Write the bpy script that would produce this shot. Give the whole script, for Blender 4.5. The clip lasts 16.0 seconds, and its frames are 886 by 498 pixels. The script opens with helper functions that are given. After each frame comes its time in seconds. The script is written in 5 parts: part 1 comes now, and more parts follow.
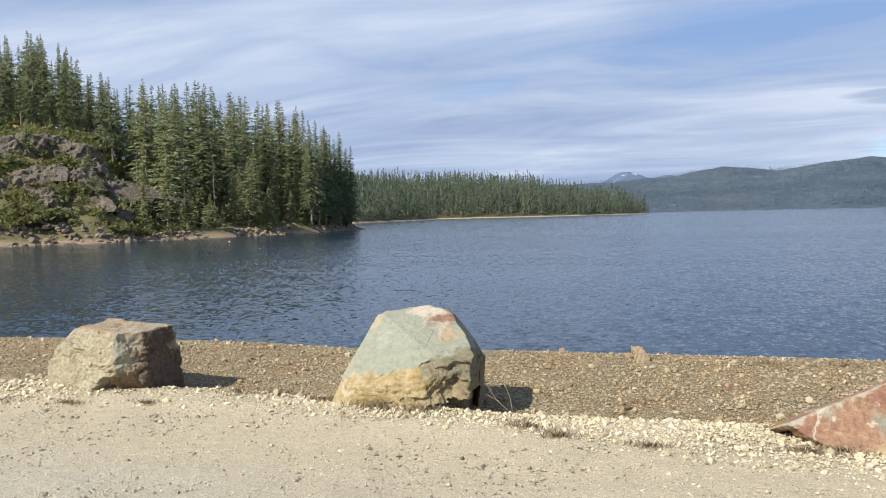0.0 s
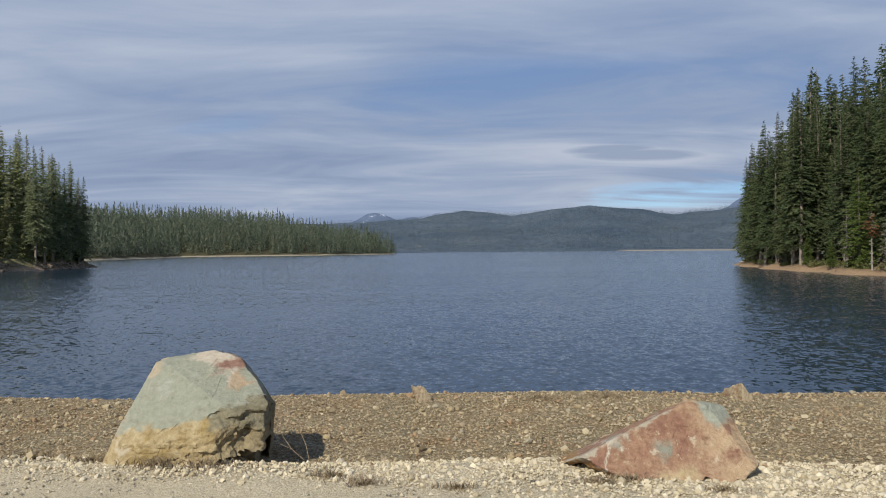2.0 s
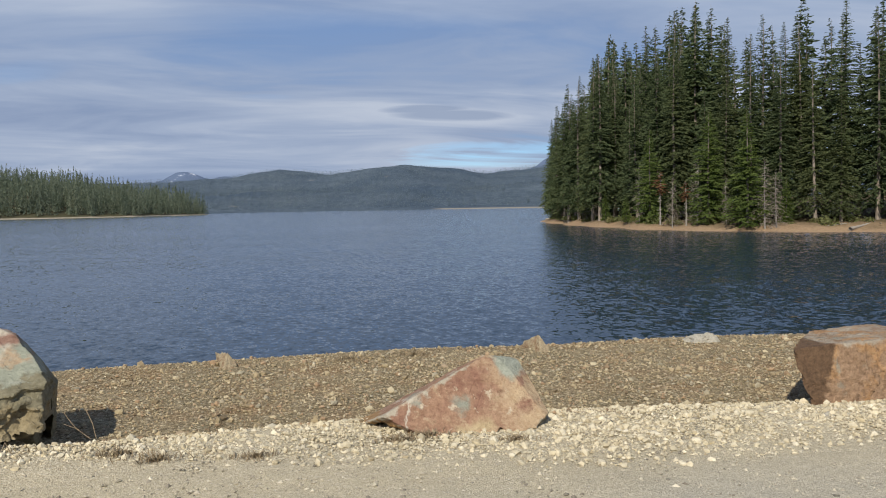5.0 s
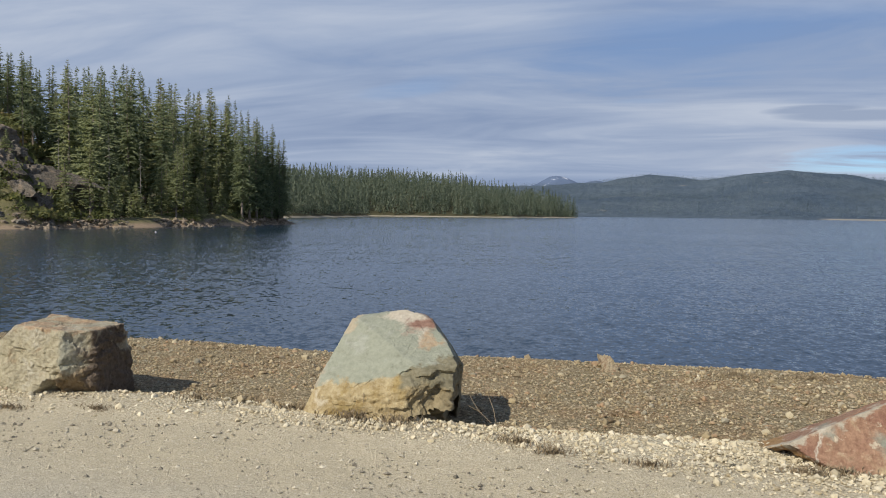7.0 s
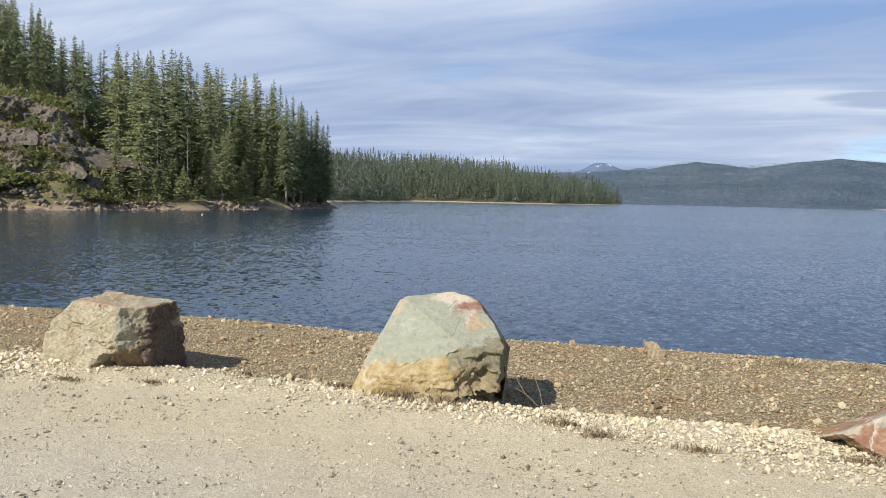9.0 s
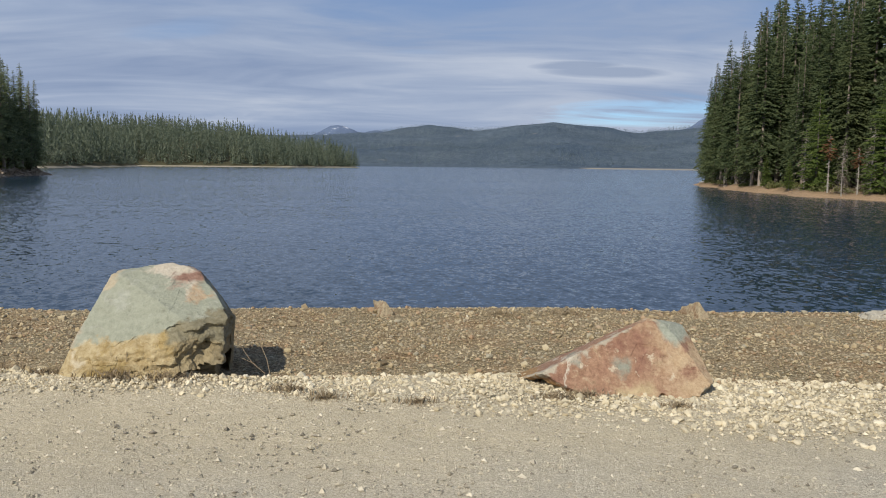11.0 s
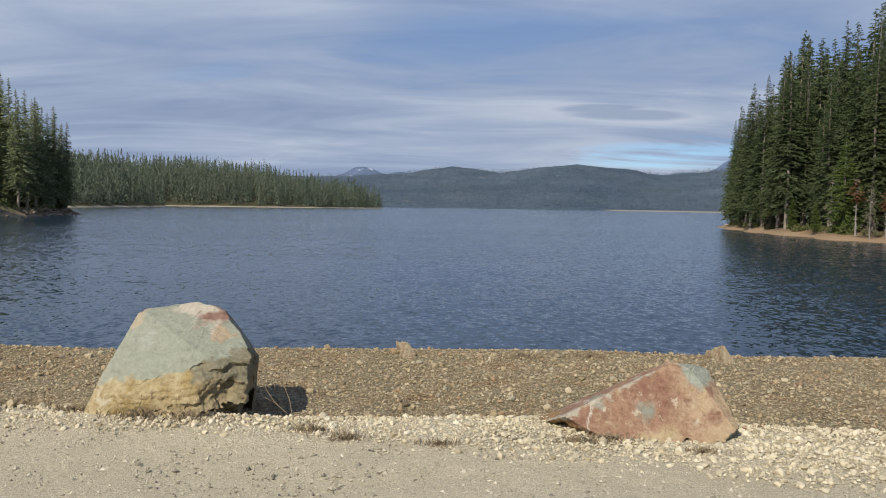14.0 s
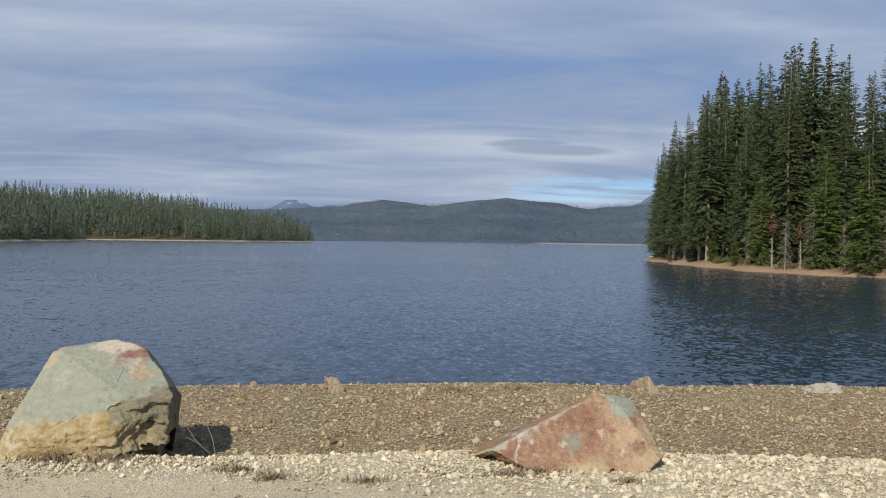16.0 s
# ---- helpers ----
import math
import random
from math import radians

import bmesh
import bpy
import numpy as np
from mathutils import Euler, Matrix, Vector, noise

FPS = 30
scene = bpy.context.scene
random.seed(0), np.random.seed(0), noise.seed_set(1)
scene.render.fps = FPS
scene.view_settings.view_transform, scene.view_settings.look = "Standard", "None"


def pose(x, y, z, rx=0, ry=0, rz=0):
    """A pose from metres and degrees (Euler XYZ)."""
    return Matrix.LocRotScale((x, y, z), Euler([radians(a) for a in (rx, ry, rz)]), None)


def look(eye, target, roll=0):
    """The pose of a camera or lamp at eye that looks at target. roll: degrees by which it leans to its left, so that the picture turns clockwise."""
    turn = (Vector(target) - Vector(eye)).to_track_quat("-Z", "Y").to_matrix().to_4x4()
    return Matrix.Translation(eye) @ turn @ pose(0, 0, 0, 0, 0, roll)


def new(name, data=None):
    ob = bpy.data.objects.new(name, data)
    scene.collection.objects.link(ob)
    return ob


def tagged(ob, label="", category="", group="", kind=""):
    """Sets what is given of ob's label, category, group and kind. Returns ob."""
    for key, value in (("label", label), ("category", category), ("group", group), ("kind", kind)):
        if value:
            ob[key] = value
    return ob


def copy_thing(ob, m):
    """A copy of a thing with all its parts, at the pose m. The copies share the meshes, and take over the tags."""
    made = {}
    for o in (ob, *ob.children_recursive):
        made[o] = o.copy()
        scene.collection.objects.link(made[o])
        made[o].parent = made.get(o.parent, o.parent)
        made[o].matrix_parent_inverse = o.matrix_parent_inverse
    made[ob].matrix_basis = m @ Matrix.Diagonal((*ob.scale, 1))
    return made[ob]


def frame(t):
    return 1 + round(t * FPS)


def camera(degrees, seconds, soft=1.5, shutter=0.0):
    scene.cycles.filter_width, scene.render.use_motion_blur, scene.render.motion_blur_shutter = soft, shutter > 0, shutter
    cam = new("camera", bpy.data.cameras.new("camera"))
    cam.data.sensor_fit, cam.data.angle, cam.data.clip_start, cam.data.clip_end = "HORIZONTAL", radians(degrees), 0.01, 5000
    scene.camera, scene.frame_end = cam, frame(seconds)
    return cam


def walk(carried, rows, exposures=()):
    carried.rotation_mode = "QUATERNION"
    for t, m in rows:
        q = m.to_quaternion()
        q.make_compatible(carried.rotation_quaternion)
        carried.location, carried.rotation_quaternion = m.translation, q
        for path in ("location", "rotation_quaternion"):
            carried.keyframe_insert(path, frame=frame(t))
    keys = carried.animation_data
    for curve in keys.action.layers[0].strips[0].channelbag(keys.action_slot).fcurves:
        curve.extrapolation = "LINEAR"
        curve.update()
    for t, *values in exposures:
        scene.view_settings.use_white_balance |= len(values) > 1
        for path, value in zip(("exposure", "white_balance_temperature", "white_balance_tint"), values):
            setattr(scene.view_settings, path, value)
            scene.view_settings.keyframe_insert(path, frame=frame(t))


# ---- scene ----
cam = camera(57.7, 16.0, 1.0)

PATH = [
    (0, (0.436, -0.214, 1.612), (-0.157, 1.694, 1.527), -1.3),
    (0.5, (0.18, -0.155, 1.636), (-0.256, 1.797, 1.625), -1.8),
    (1, (-0.036, -0.13, 1.65), (-0.244, 1.859, 1.698), 0.2),
    (1.5, (-0.013, -0.133, 1.64), (-0.09, 1.865, 1.668), 0.2),
    (2, (0.02, -0.103, 1.621), (0.037, 1.897, 1.624), -0.5),
    (2.5, (0.056, -0.107, 1.622), (0.259, 1.882, 1.588), -0.2),
    (3, (0.099, -0.093, 1.61), (0.33, 1.892, 1.546), -0.2),
    (3.5, (0.147, -0.101, 1.619), (0.47, 1.871, 1.537), -0.1),
    (3.7, (0.152, -0.113, 1.627), (0.541, 1.846, 1.539), -0.1),
    (4.1, (0.161, -0.111, 1.633), (0.634, 1.83, 1.535), -0.2),
    (4.5, (0.166, -0.092, 1.637), (0.669, 1.841, 1.534), -0.5),
    (4.9, (0.164, -0.062, 1.639), (0.641, 1.877, 1.535), -0.9),
    (5.3, (0.155, -0.028, 1.638), (0.546, 1.93, 1.534), -1.2),
    (5.8, (0.128, 0.01, 1.631), (0.32, 1.998, 1.526), -1.4),
    (6, (0.099, 0.036, 1.623), (0.19, 2.032, 1.517), -1.6),
    (6.5, (0.042, 0.015, 1.629), (-0.082, 2.009, 1.522), -1.4),
    (7, (-0.079, 0.008, 1.635), (-0.505, 1.959, 1.545), 0.7),
    (7.5, (-0.161, -0.014, 1.62), (-0.776, 1.886, 1.514), 0.7),
    (8, (-0.191, -0.048, 1.618), (-0.839, 1.841, 1.507), 0.7),
    (8.5, (-0.188, -0.049, 1.607), (-0.841, 1.838, 1.486), 0.9),
    (9, (-0.129, -0.022, 1.605), (-0.654, 1.903, 1.478), 1.3),
    (9.5, (-0.03, 0.041, 1.604), (-0.092, 2.036, 1.477), 2.1),
    (9.7, (0.01, 0.048, 1.607), (0.07, 2.042, 1.469), 1.3),
    (10.1, (0.029, 0.044, 1.611), (0.218, 2.028, 1.449), 1.0),
    (10.5, (0.029, 0.026, 1.616), (0.225, 2.007, 1.432), 0.8),
    (10.9, (0.017, 0.001, 1.622), (0.149, 1.986, 1.418), 0.7),
    (11.3, (0.002, -0.023, 1.626), (0.049, 1.965, 1.412), 0.5),
    (11.8, (-0.006, -0.04, 1.626), (-0.02, 1.949, 1.418), 0.4),
    (12, (0.004, -0.036, 1.62), (-0.012, 1.954, 1.422), 0.6),
    (12.5, (-0.003, -0.047, 1.621), (-0.026, 1.945, 1.439), 0.2),
    (13, (-0.012, -0.057, 1.628), (-0.04, 1.934, 1.444), 0.4),
    (13.5, (-0.003, -0.055, 1.624), (0.013, 1.938, 1.465), 0.9),
    (14, (0.013, -0.042, 1.629), (0.064, 1.954, 1.522), 0.9),
    (14.5, (0.018, -0.04, 1.647), (0.097, 1.958, 1.619), 0.5),
    (15, (0.01, -0.052, 1.649), (0.132, 1.944, 1.633), 0.6),
    (15.5, (0.027, -0.053, 1.643), (0.146, 1.944, 1.622), 0.6),
    (16, (0.04, -0.051, 1.636), (0.26, 1.937, 1.614), 0.8),
]
EXPOSURES = [(0, 0.45), (0.5, -0.02), (1.0, -0.04), (2.0, -0.09), (3.5, -0.08), (6.0, 0.03), (6.5, 0.04), (7.0, -0.03), (7.5, 0.02), (8.0, 0.08), (8.5, 0.32), (9.0, 0.40), (9.5, 0.08), (12.0, -0.02), (16.0, -0.03)]
walk(cam, [(t, look(eye, target, roll)) for t, eye, target, roll in PATH], EXPOSURES)

# ---- world, sun, exposure ----
SUN_ELEV, SUN_AZ = radians(40), radians(212)          # behind the camera, to its left
world = bpy.data.worlds.new("sky")
scene.world = world
world.use_nodes = True


def mth(nt, op, a, b=None, c=None, clamp=False):
    n = nt.nodes.new("ShaderNodeMath")
    n.operation, n.use_clamp = op, clamp
    for i, v in enumerate((a, b, c)):
        if v is None:
            continue
        if isinstance(v, (int, float)):
            n.inputs[i].default_value = v
        else:
            nt.links.new(v, n.inputs[i])
    return n.outputs[0]


def mixc(nt, fac, a, b, blend="MIX"):
    n = nt.nodes.new("ShaderNodeMix")
    n.data_type, n.blend_type = "RGBA", blend
    for i, v in ((0, fac), (6, a), (7, b)):
        if isinstance(v, (int, float)):
            n.inputs[i].default_value = v
        elif isinstance(v, tuple):
            n.inputs[i].default_value = (*v[:3], 1)
        else:
            nt.links.new(v, n.inputs[i])
    return n.outputs[2]


def ramp(nt, fac, stops):
    n = nt.nodes.new("ShaderNodeValToRGB")
    nt.links.new(fac, n.inputs[0])
    el = n.color_ramp.elements
    while len(el) < len(stops):
        el.new(0.5)
    for e, (p, c) in zip(el, stops):
        e.position = p
        e.color = (c, c, c, 1) if isinstance(c, (int, float)) else (*c, 1)
    return n.outputs[0]


def nse(nt, vec, scale, detail=4.0, rough=0.55, dist=0.0, color=False):
    n = nt.nodes.new("ShaderNodeTexNoise")
    n.inputs["Scale"].default_value, n.inputs["Detail"].default_value = scale, detail
    n.inputs["Roughness"].default_value, n.inputs["Distortion"].default_value = rough, dist
    if vec is not None:
        nt.links.new(vec, n.inputs["Vector"])
    return n.outputs["Color" if color else "Fac"]


def vor(nt, vec, scale, feature="F1", out="Distance"):
    n = nt.nodes.new("ShaderNodeTexVoronoi")
    n.feature = feature
    n.inputs["Scale"].default_value = scale
    nt.links.new(vec, n.inputs["Vector"])
    return n.outputs[out]


def mapped(nt, vec, scale=(1, 1, 1), loc=(0, 0, 0), rot=(0, 0, 0)):
    n = nt.nodes.new("ShaderNodeMapping")
    n.inputs["Scale"].default_value, n.inputs["Location"].default_value, n.inputs["Rotation"].default_value = scale, loc, rot
    nt.links.new(vec, n.inputs["Vector"])
    return n.outputs[0]


def xyz(nt, vec):
    n = nt.nodes.new("ShaderNodeSeparateXYZ")
    nt.links.new(vec, n.inputs[0])
    return n.outputs


def comb(nt, x, y, z):
    n = nt.nodes.new("ShaderNodeCombineXYZ")
    for i, v in enumerate((x, y, z)):
        if isinstance(v, (int, float)):
            n.inputs[i].default_value = v
        else:
            nt.links.new(v, n.inputs[i])
    return n.outputs[0]


def coords(nt, which="Object"):
    return nt.nodes.new("ShaderNodeTexCoord").outputs[which]


def make_sky():
    nt = world.node_tree
    bg = nt.nodes["Background"]
    bg.inputs["Strength"].default_value = 0.1
    sky = nt.nodes.new("ShaderNodeTexSky")
    sky.sky_type, sky.sun_disc = "NISHITA", False
    sky.sun_elevation, sky.sun_rotation = SUN_ELEV, SUN_AZ
    sky.altitude, sky.air_density, sky.dust_density, sky.ozone_density = 1400, 1.0, 0.5, 3.0
    d = xyz(nt, coords(nt, "Generated"))
    az = mth(nt, "MULTIPLY", mth(nt, "ARCTAN2", d[0], d[1]), 180 / math.pi)
    el = mth(nt, "MULTIPLY", mth(nt, "ARCSINE", d[2]), 180 / math.pi)
    up = mth(nt, "ADD", mth(nt, "MAXIMUM", d[2], 0.0), 0.13)
    flat = comb(nt, mth(nt, "DIVIDE", d[0], up), mth(nt, "DIVIDE", d[1], up), 0.0)
    # high thin sheets of cloud drawn out by the wind, with feathered wisps in them
    a = nse(nt, mapped(nt, flat, (0.30, 0.75, 1), (3.1, 0.4, 0), (0, 0, radians(-24))), 1.0, 6, 0.5, 0.7)
    b = nse(nt, mapped(nt, flat, (0.85, 1.9, 1), (0.7, 5.2, 0), (0, 0, radians(-16))), 1.0, 8, 0.56, 0.9)
    c = nse(nt, mapped(nt, flat, (0.16, 0.26, 1), (7.7, 1.3, 0), (0, 0, radians(20))), 1.0, 3, 0.5)
    cover = mth(nt, "ADD", mth(nt, "MULTIPLY", a, 0.55), mth(nt, "MULTIPLY", b, 0.32))
    cover = mth(nt, "ADD", cover, mth(nt, "MULTIPLY", c, 0.38))
    wisp = mth(nt, "MULTIPLY", mth(nt, "SUBTRACT", b, 0.5), 5.0)

    def lens(az0, el0, w, h, lean=0.0):
        """A lens-shaped stretch of sky with a frayed rim."""
        u = mth(nt, "DIVIDE", mth(nt, "SUBTRACT", az, az0), w)
        v = mth(nt, "DIVIDE", mth(nt, "SUBTRACT", mth(nt, "SUBTRACT", el, el0), mth(nt, "MULTIPLY", mth(nt, "SUBTRACT", az, az0), lean)), h)
        q = mth(nt, "ADD", mth(nt, "MULTIPLY", u, u), mth(nt, "MULTIPLY", v, v))
        return mth(nt, "SUBTRACT", mth(nt, "ADD", 1.0, wisp), q, clamp=True)

    # clear gaps low over the ridges and between the sheets
    clear = lens(18.5, 3.8, 8.5, 0.85, 0.02)
    gap = mth(nt, "MULTIPLY", clear, 0.05)
    for az0, el0, w, h, lean, k in ((-14.8, 8.7, 4.5, 0.8, 0.16, 0.10), (1.6, 7.7, 2.6, 0.3, 0.0, 0.07), (-16.0, 4.8, 6.0, 0.5, 0.0, 0.06), (-5.0, 4.4, 6.5, 0.35, 0.0, 0.07), (6.0, 12.6, 13.0, 1.2, 0.0, 0.05)):
        gap = mth(nt, "ADD", gap, mth(nt, "MULTIPLY", lens(az0, el0, w, h, lean), k))
    cover = mth(nt, "SUBTRACT", cover, gap)
    mask = ramp(nt, cover, [(0.38, 0.50), (0.48, 0.74), (0.56, 0.94), (0.70, 1.0)])
    shade = ramp(nt, mth(nt, "ADD", mth(nt, "MULTIPLY", a, 0.58), mth(nt, "MULTIPLY", b, 0.42)), [(0.36, (2.35, 3.1, 4.75)), (0.5, (3.55, 4.3, 5.8)), (0.62, (5.0, 5.6, 6.75))])
    shade = mixc(nt, mth(nt, "MULTIPLY", mth(nt, "MAXIMUM", lens(14.8, 6.45, 4.0, 0.36, -0.02), lens(12.6, 6.95, 3.0, 0.30, 0.02)), 0.6), shade, (2.2, 2.95, 4.5))
    mask = mth(nt, "MULTIPLY", mask, mth(nt, "SUBTRACT", 1.16, mth(nt, "MULTIPLY", mth(nt, "MAXIMUM", d[2], 0.0), 1.0)), clamp=True)
    mask = mth(nt, "MULTIPLY", mask, mth(nt, "SUBTRACT", 1.0, mth(nt, "MULTIPLY", clear, 0.75)))
    col = mixc(nt, mask, mixc(nt, 1.0, sky.outputs[0], (0.70, 0.90, 1.10), "MULTIPLY"), shade)
    nt.links.new(col, bg.inputs["Color"])


make_sky()
sun = new("sun", bpy.data.lights.new("sun", "SUN"))
sun.data.energy, sun.data.angle, sun.data.color = 4.9, radians(0.6), (1.0, 0.93, 0.81)
sun.matrix_world = look((0, 0, 60), (5.3, 8.48, 60 - 8.39))


# ---- materials ----
def stuff_mat(name, rough=0.85, spec=0.25):
    m = bpy.data.materials.new(name)
    m.use_nodes = True
    b = m.node_tree.nodes["Principled BSDF"]
    b.inputs["Roughness"].default_value = rough
    b.inputs["Specular IOR Level"].default_value = spec
    return m, m.node_tree, b


def base(nt, b, col):
    nt.links.new(col, b.inputs["Base Color"])


def bump(nt, b, height, strength=0.5, dist=0.02):
    n = nt.nodes.new("ShaderNodeBump")
    n.inputs["Strength"].default_value, n.inputs["Distance"].default_value = strength, dist
    nt.links.new(height, n.inputs["Height"])
    nt.links.new(n.outputs[0], b.inputs["Normal"])


def island(nt):
    return nt.nodes.new("ShaderNodeNewGeometry").outputs["Random Per Island"]


def obrand(nt):
    return nt.nodes.new("ShaderNodeObjectInfo").outputs["Random"]


def m_ground():
    m, nt, b = stuff_mat("gravel_ground", 0.95, 0.1)
    p = coords(nt)
    x = xyz(nt, p)
    big = nse(nt, p, 0.9, 5)
    fine = nse(nt, p, 60, 6, 0.7)
    mid = nse(nt, p, 9, 4)

    def grains(scale, stops):
        """Packed grains, each of its own tone, and the hollows between them."""
        return ramp(nt, xyz(nt, vor(nt, p, scale, "F1", "Color"))[0], stops), vor(nt, p, scale)

    near = mth(nt, "MULTIPLY", mth(nt, "SUBTRACT", mth(nt, "ADD", x[1], mth(nt, "MULTIPLY", big, 1.2)), 4.3), 1.1, clamp=True)
    road = mixc(nt, near, (0.43, 0.40, 0.325), (0.50, 0.43, 0.29))
    road = mixc(nt, ramp(nt, big, [(0.4, 0.0), (0.7, 0.5)]), road, (0.46, 0.40, 0.285))
    g1, d1 = grains(150, [(0.0, (0.15, 0.13, 0.09)), (0.25, (0.36, 0.32, 0.23)), (0.7, (0.54, 0.475, 0.35)), (1.0, (0.70, 0.63, 0.49))])
    g2, d2 = grains(58, [(0.0, (0.20, 0.18, 0.14)), (0.4, (0.46, 0.42, 0.34)), (1.0, (0.72, 0.66, 0.54))])
    road = mixc(nt, 0.45, road, g1)
    some = mth(nt, "MULTIPLY", ramp(nt, d2, [(0.26, 0.85), (0.40, 0.0)]), ramp(nt, nse(nt, p, 17, 3), [(0.52, 0.0), (0.58, 1.0)]))
    road = mixc(nt, some, road, g2)
    road = mixc(nt, ramp(nt, fine, [(0.34, 0.6), (0.46, 0.0)]), road, (0.24, 0.21, 0.165))
    # pale gravel bed
    g3, d3 = grains(52, [(0.0, (0.32, 0.265, 0.17)), (0.3, (0.55, 0.48, 0.335)), (0.7, (0.70, 0.63, 0.47)), (1.0, (0.51, 0.46, 0.355))])
    sand = mixc(nt, 0.45, g3, g1)
    sand = mixc(nt, ramp(nt, d3, [(0.45, 0.0), (0.75, 0.65)]), sand, (0.27, 0.22, 0.14))
    sand = mixc(nt, ramp(nt, mid, [(0.35, 0.35), (0.6, 0.0)]), sand, (0.42, 0.36, 0.25))
    # brown beach stones, with drifts of redder and greyer ones
    g4, d4 = grains(40, [(0.0, (0.12, 0.092, 0.054)), (0.3, (0.25, 0.198, 0.115)), (0.6, (0.33, 0.265, 0.16)), (0.85, (0.42, 0.35, 0.225)), (1.0, (0.52, 0.45, 0.31))])
    g5 = grains(95, [(0.0, (0.11, 0.085, 0.05)), (0.5, (0.27, 0.213, 0.128)), (1.0, (0.45, 0.375, 0.245))])[0]
    dirt = mixc(nt, ramp(nt, mid, [(0.42, 0.2), (0.58, 0.9)]), g5, g4)
    drift = nse(nt, p, 1.3, 4, 0.6)
    dirt = mixc(nt, ramp(nt, drift, [(0.50, 0.0), (0.66, 0.55)]), dirt, mixc(nt, 1.0, dirt, (1.12, 0.84, 0.68), "MULTIPLY"))
    dirt = mixc(nt, ramp(nt, drift, [(0.34, 0.55), (0.46, 0.0)]), dirt, mixc(nt, 1.0, dirt, (0.80, 0.86, 0.88), "MULTIPLY"))
    dirt = mixc(nt, ramp(nt, d4, [(0.5, 0.0), (0.8, 0.7)]), dirt, (0.11, 0.085, 0.05))
    dirt = mixc(nt, ramp(nt, fine, [(0.34, 0.6), (0.5, 0.0)]), dirt, (0.12, 0.092, 0.055))
    edge = mth(nt, "ADD", x[1], mth(nt, "MULTIPLY", mth(nt, "SUBTRACT", nse(nt, p, 1.7, 4), 0.5), 0.5))
    edge = mth(nt, "ADD", edge, mth(nt, "MULTIPLY", x[0], 0.12))
    k1 = mth(nt, "MULTIPLY", mth(nt, "SUBTRACT", edge, 4.85), 1.6, clamp=True)
    k2 = mth(nt, "MULTIPLY", mth(nt, "SUBTRACT", edge, 5.95), 4.0, clamp=True)
    base(nt, b, mixc(nt, k2, mixc(nt, k1, road, sand), dirt))
    h = mth(nt, "ADD", mth(nt, "MULTIPLY", fine, 0.6), mth(nt, "MULTIPLY", mid, 0.8))
    peb = mth(nt, "MULTIPLY", mth(nt, "SUBTRACT", 1.0, mixc(nt, k2, d3, d4)), mth(nt, "MULTIPLY", k1, 0.45))
    h = mth(nt, "ADD", mth(nt, "ADD", h, peb), mth(nt, "MULTIPLY", mth(nt, "SUBTRACT", 1.0, d1), 0.15))
    bump(nt, b, h, 0.9, 0.02)
    return m


def m_stones(name, cols, rough=0.85):
    m, nt, b = stuff_mat(name, rough, 0.2)
    r = island(nt)
    r = mth(nt, "FRACT", mth(nt, "ADD", r, mth(nt, "MULTIPLY", obrand(nt), 3.7)))
    p = coords(nt)
    stops = [(i / (len(cols) - 1), c) for i, c in enumerate(cols)]
    col = ramp(nt, r, stops)
    n = nse(nt, p, 38, 5, 0.7)
    col = mixc(nt, ramp(nt, n, [(0.35, 0.45), (0.65, 0.0)]), col, mixc(nt, 0.5, col, (0.12, 0.1, 0.07), "MULTIPLY"))
    base(nt, b, col)
    bump(nt, b, n, 0.4, 0.006)
    return m


def m_water():
    m, nt, b = stuff_mat("lake_water", 0.08, 0.5)
    b.inputs["IOR"].default_value = 1.33
    p = coords(nt)
    gust = nse(nt, mapped(nt, p, (0.012, 0.05, 1), (4, 9, 0), (0, 0, radians(6))), 1.0, 5, 0.6)
    # slopes of the wind waves, which run slantwise to the shore, and of broad bands of rougher water
    slope = None
    for scale, loc, turn, detail, steep in (((3.4, 2.6), (0, 0, 0), 28, 2, 0.38), ((8.5, 6.5), (3, 1, 0), -22, 2, 0.36), ((0.70, 0.45), (6, 2, 0), 24, 3, 0.11), ((0.012, 0.05), (2, 8, 0), -5, 4, 0.05)):
        c = nse(nt, mapped(nt, p, (*scale, 1), loc, (0, 0, radians(turn))), 1.0, detail, 0.55, 0.35, True)
        n = nt.nodes.new("ShaderNodeVectorMath")
        n.operation = "MULTIPLY_ADD"
        nt.links.new(c, n.inputs[0])
        n.inputs[1].default_value, n.inputs[2].default_value = (steep, steep, 0), (-0.5 * steep, -0.5 * steep, 0)
        if slope is None:
            slope = n.outputs[0]
        else:
            t = nt.nodes.new("ShaderNodeVectorMath")
            nt.links.new(slope, t.inputs[0])
            nt.links.new(n.outputs[0], t.inputs[1])
            slope = t.outputs[0]
    sx = xyz(nt, slope)
    wind = mth(nt, "ADD", 0.45, mth(nt, "MULTIPLY", gust, 1.1))
    # normals tilt towards the beach, so that the water mirrors sky higher up
    up = comb(nt, mth(nt, "MULTIPLY", sx[0], wind), mth(nt, "SUBTRACT", mth(nt, "MULTIPLY", sx[1], wind), 0.045), 1.0)
    n = nt.nodes.new("ShaderNodeVectorMath")
    n.operation = "NORMALIZE"
    nt.links.new(up, n.inputs[0])
    nt.links.new(n.outputs[0], b.inputs["Normal"])
    nt.links.new(ramp(nt, gust, [(0.3, 0.03), (0.7, 0.07)]), b.inputs["Roughness"])
    base(nt, b, mixc(nt, gust, (0.011, 0.027, 0.046), (0.018, 0.036, 0.064)))
    return m


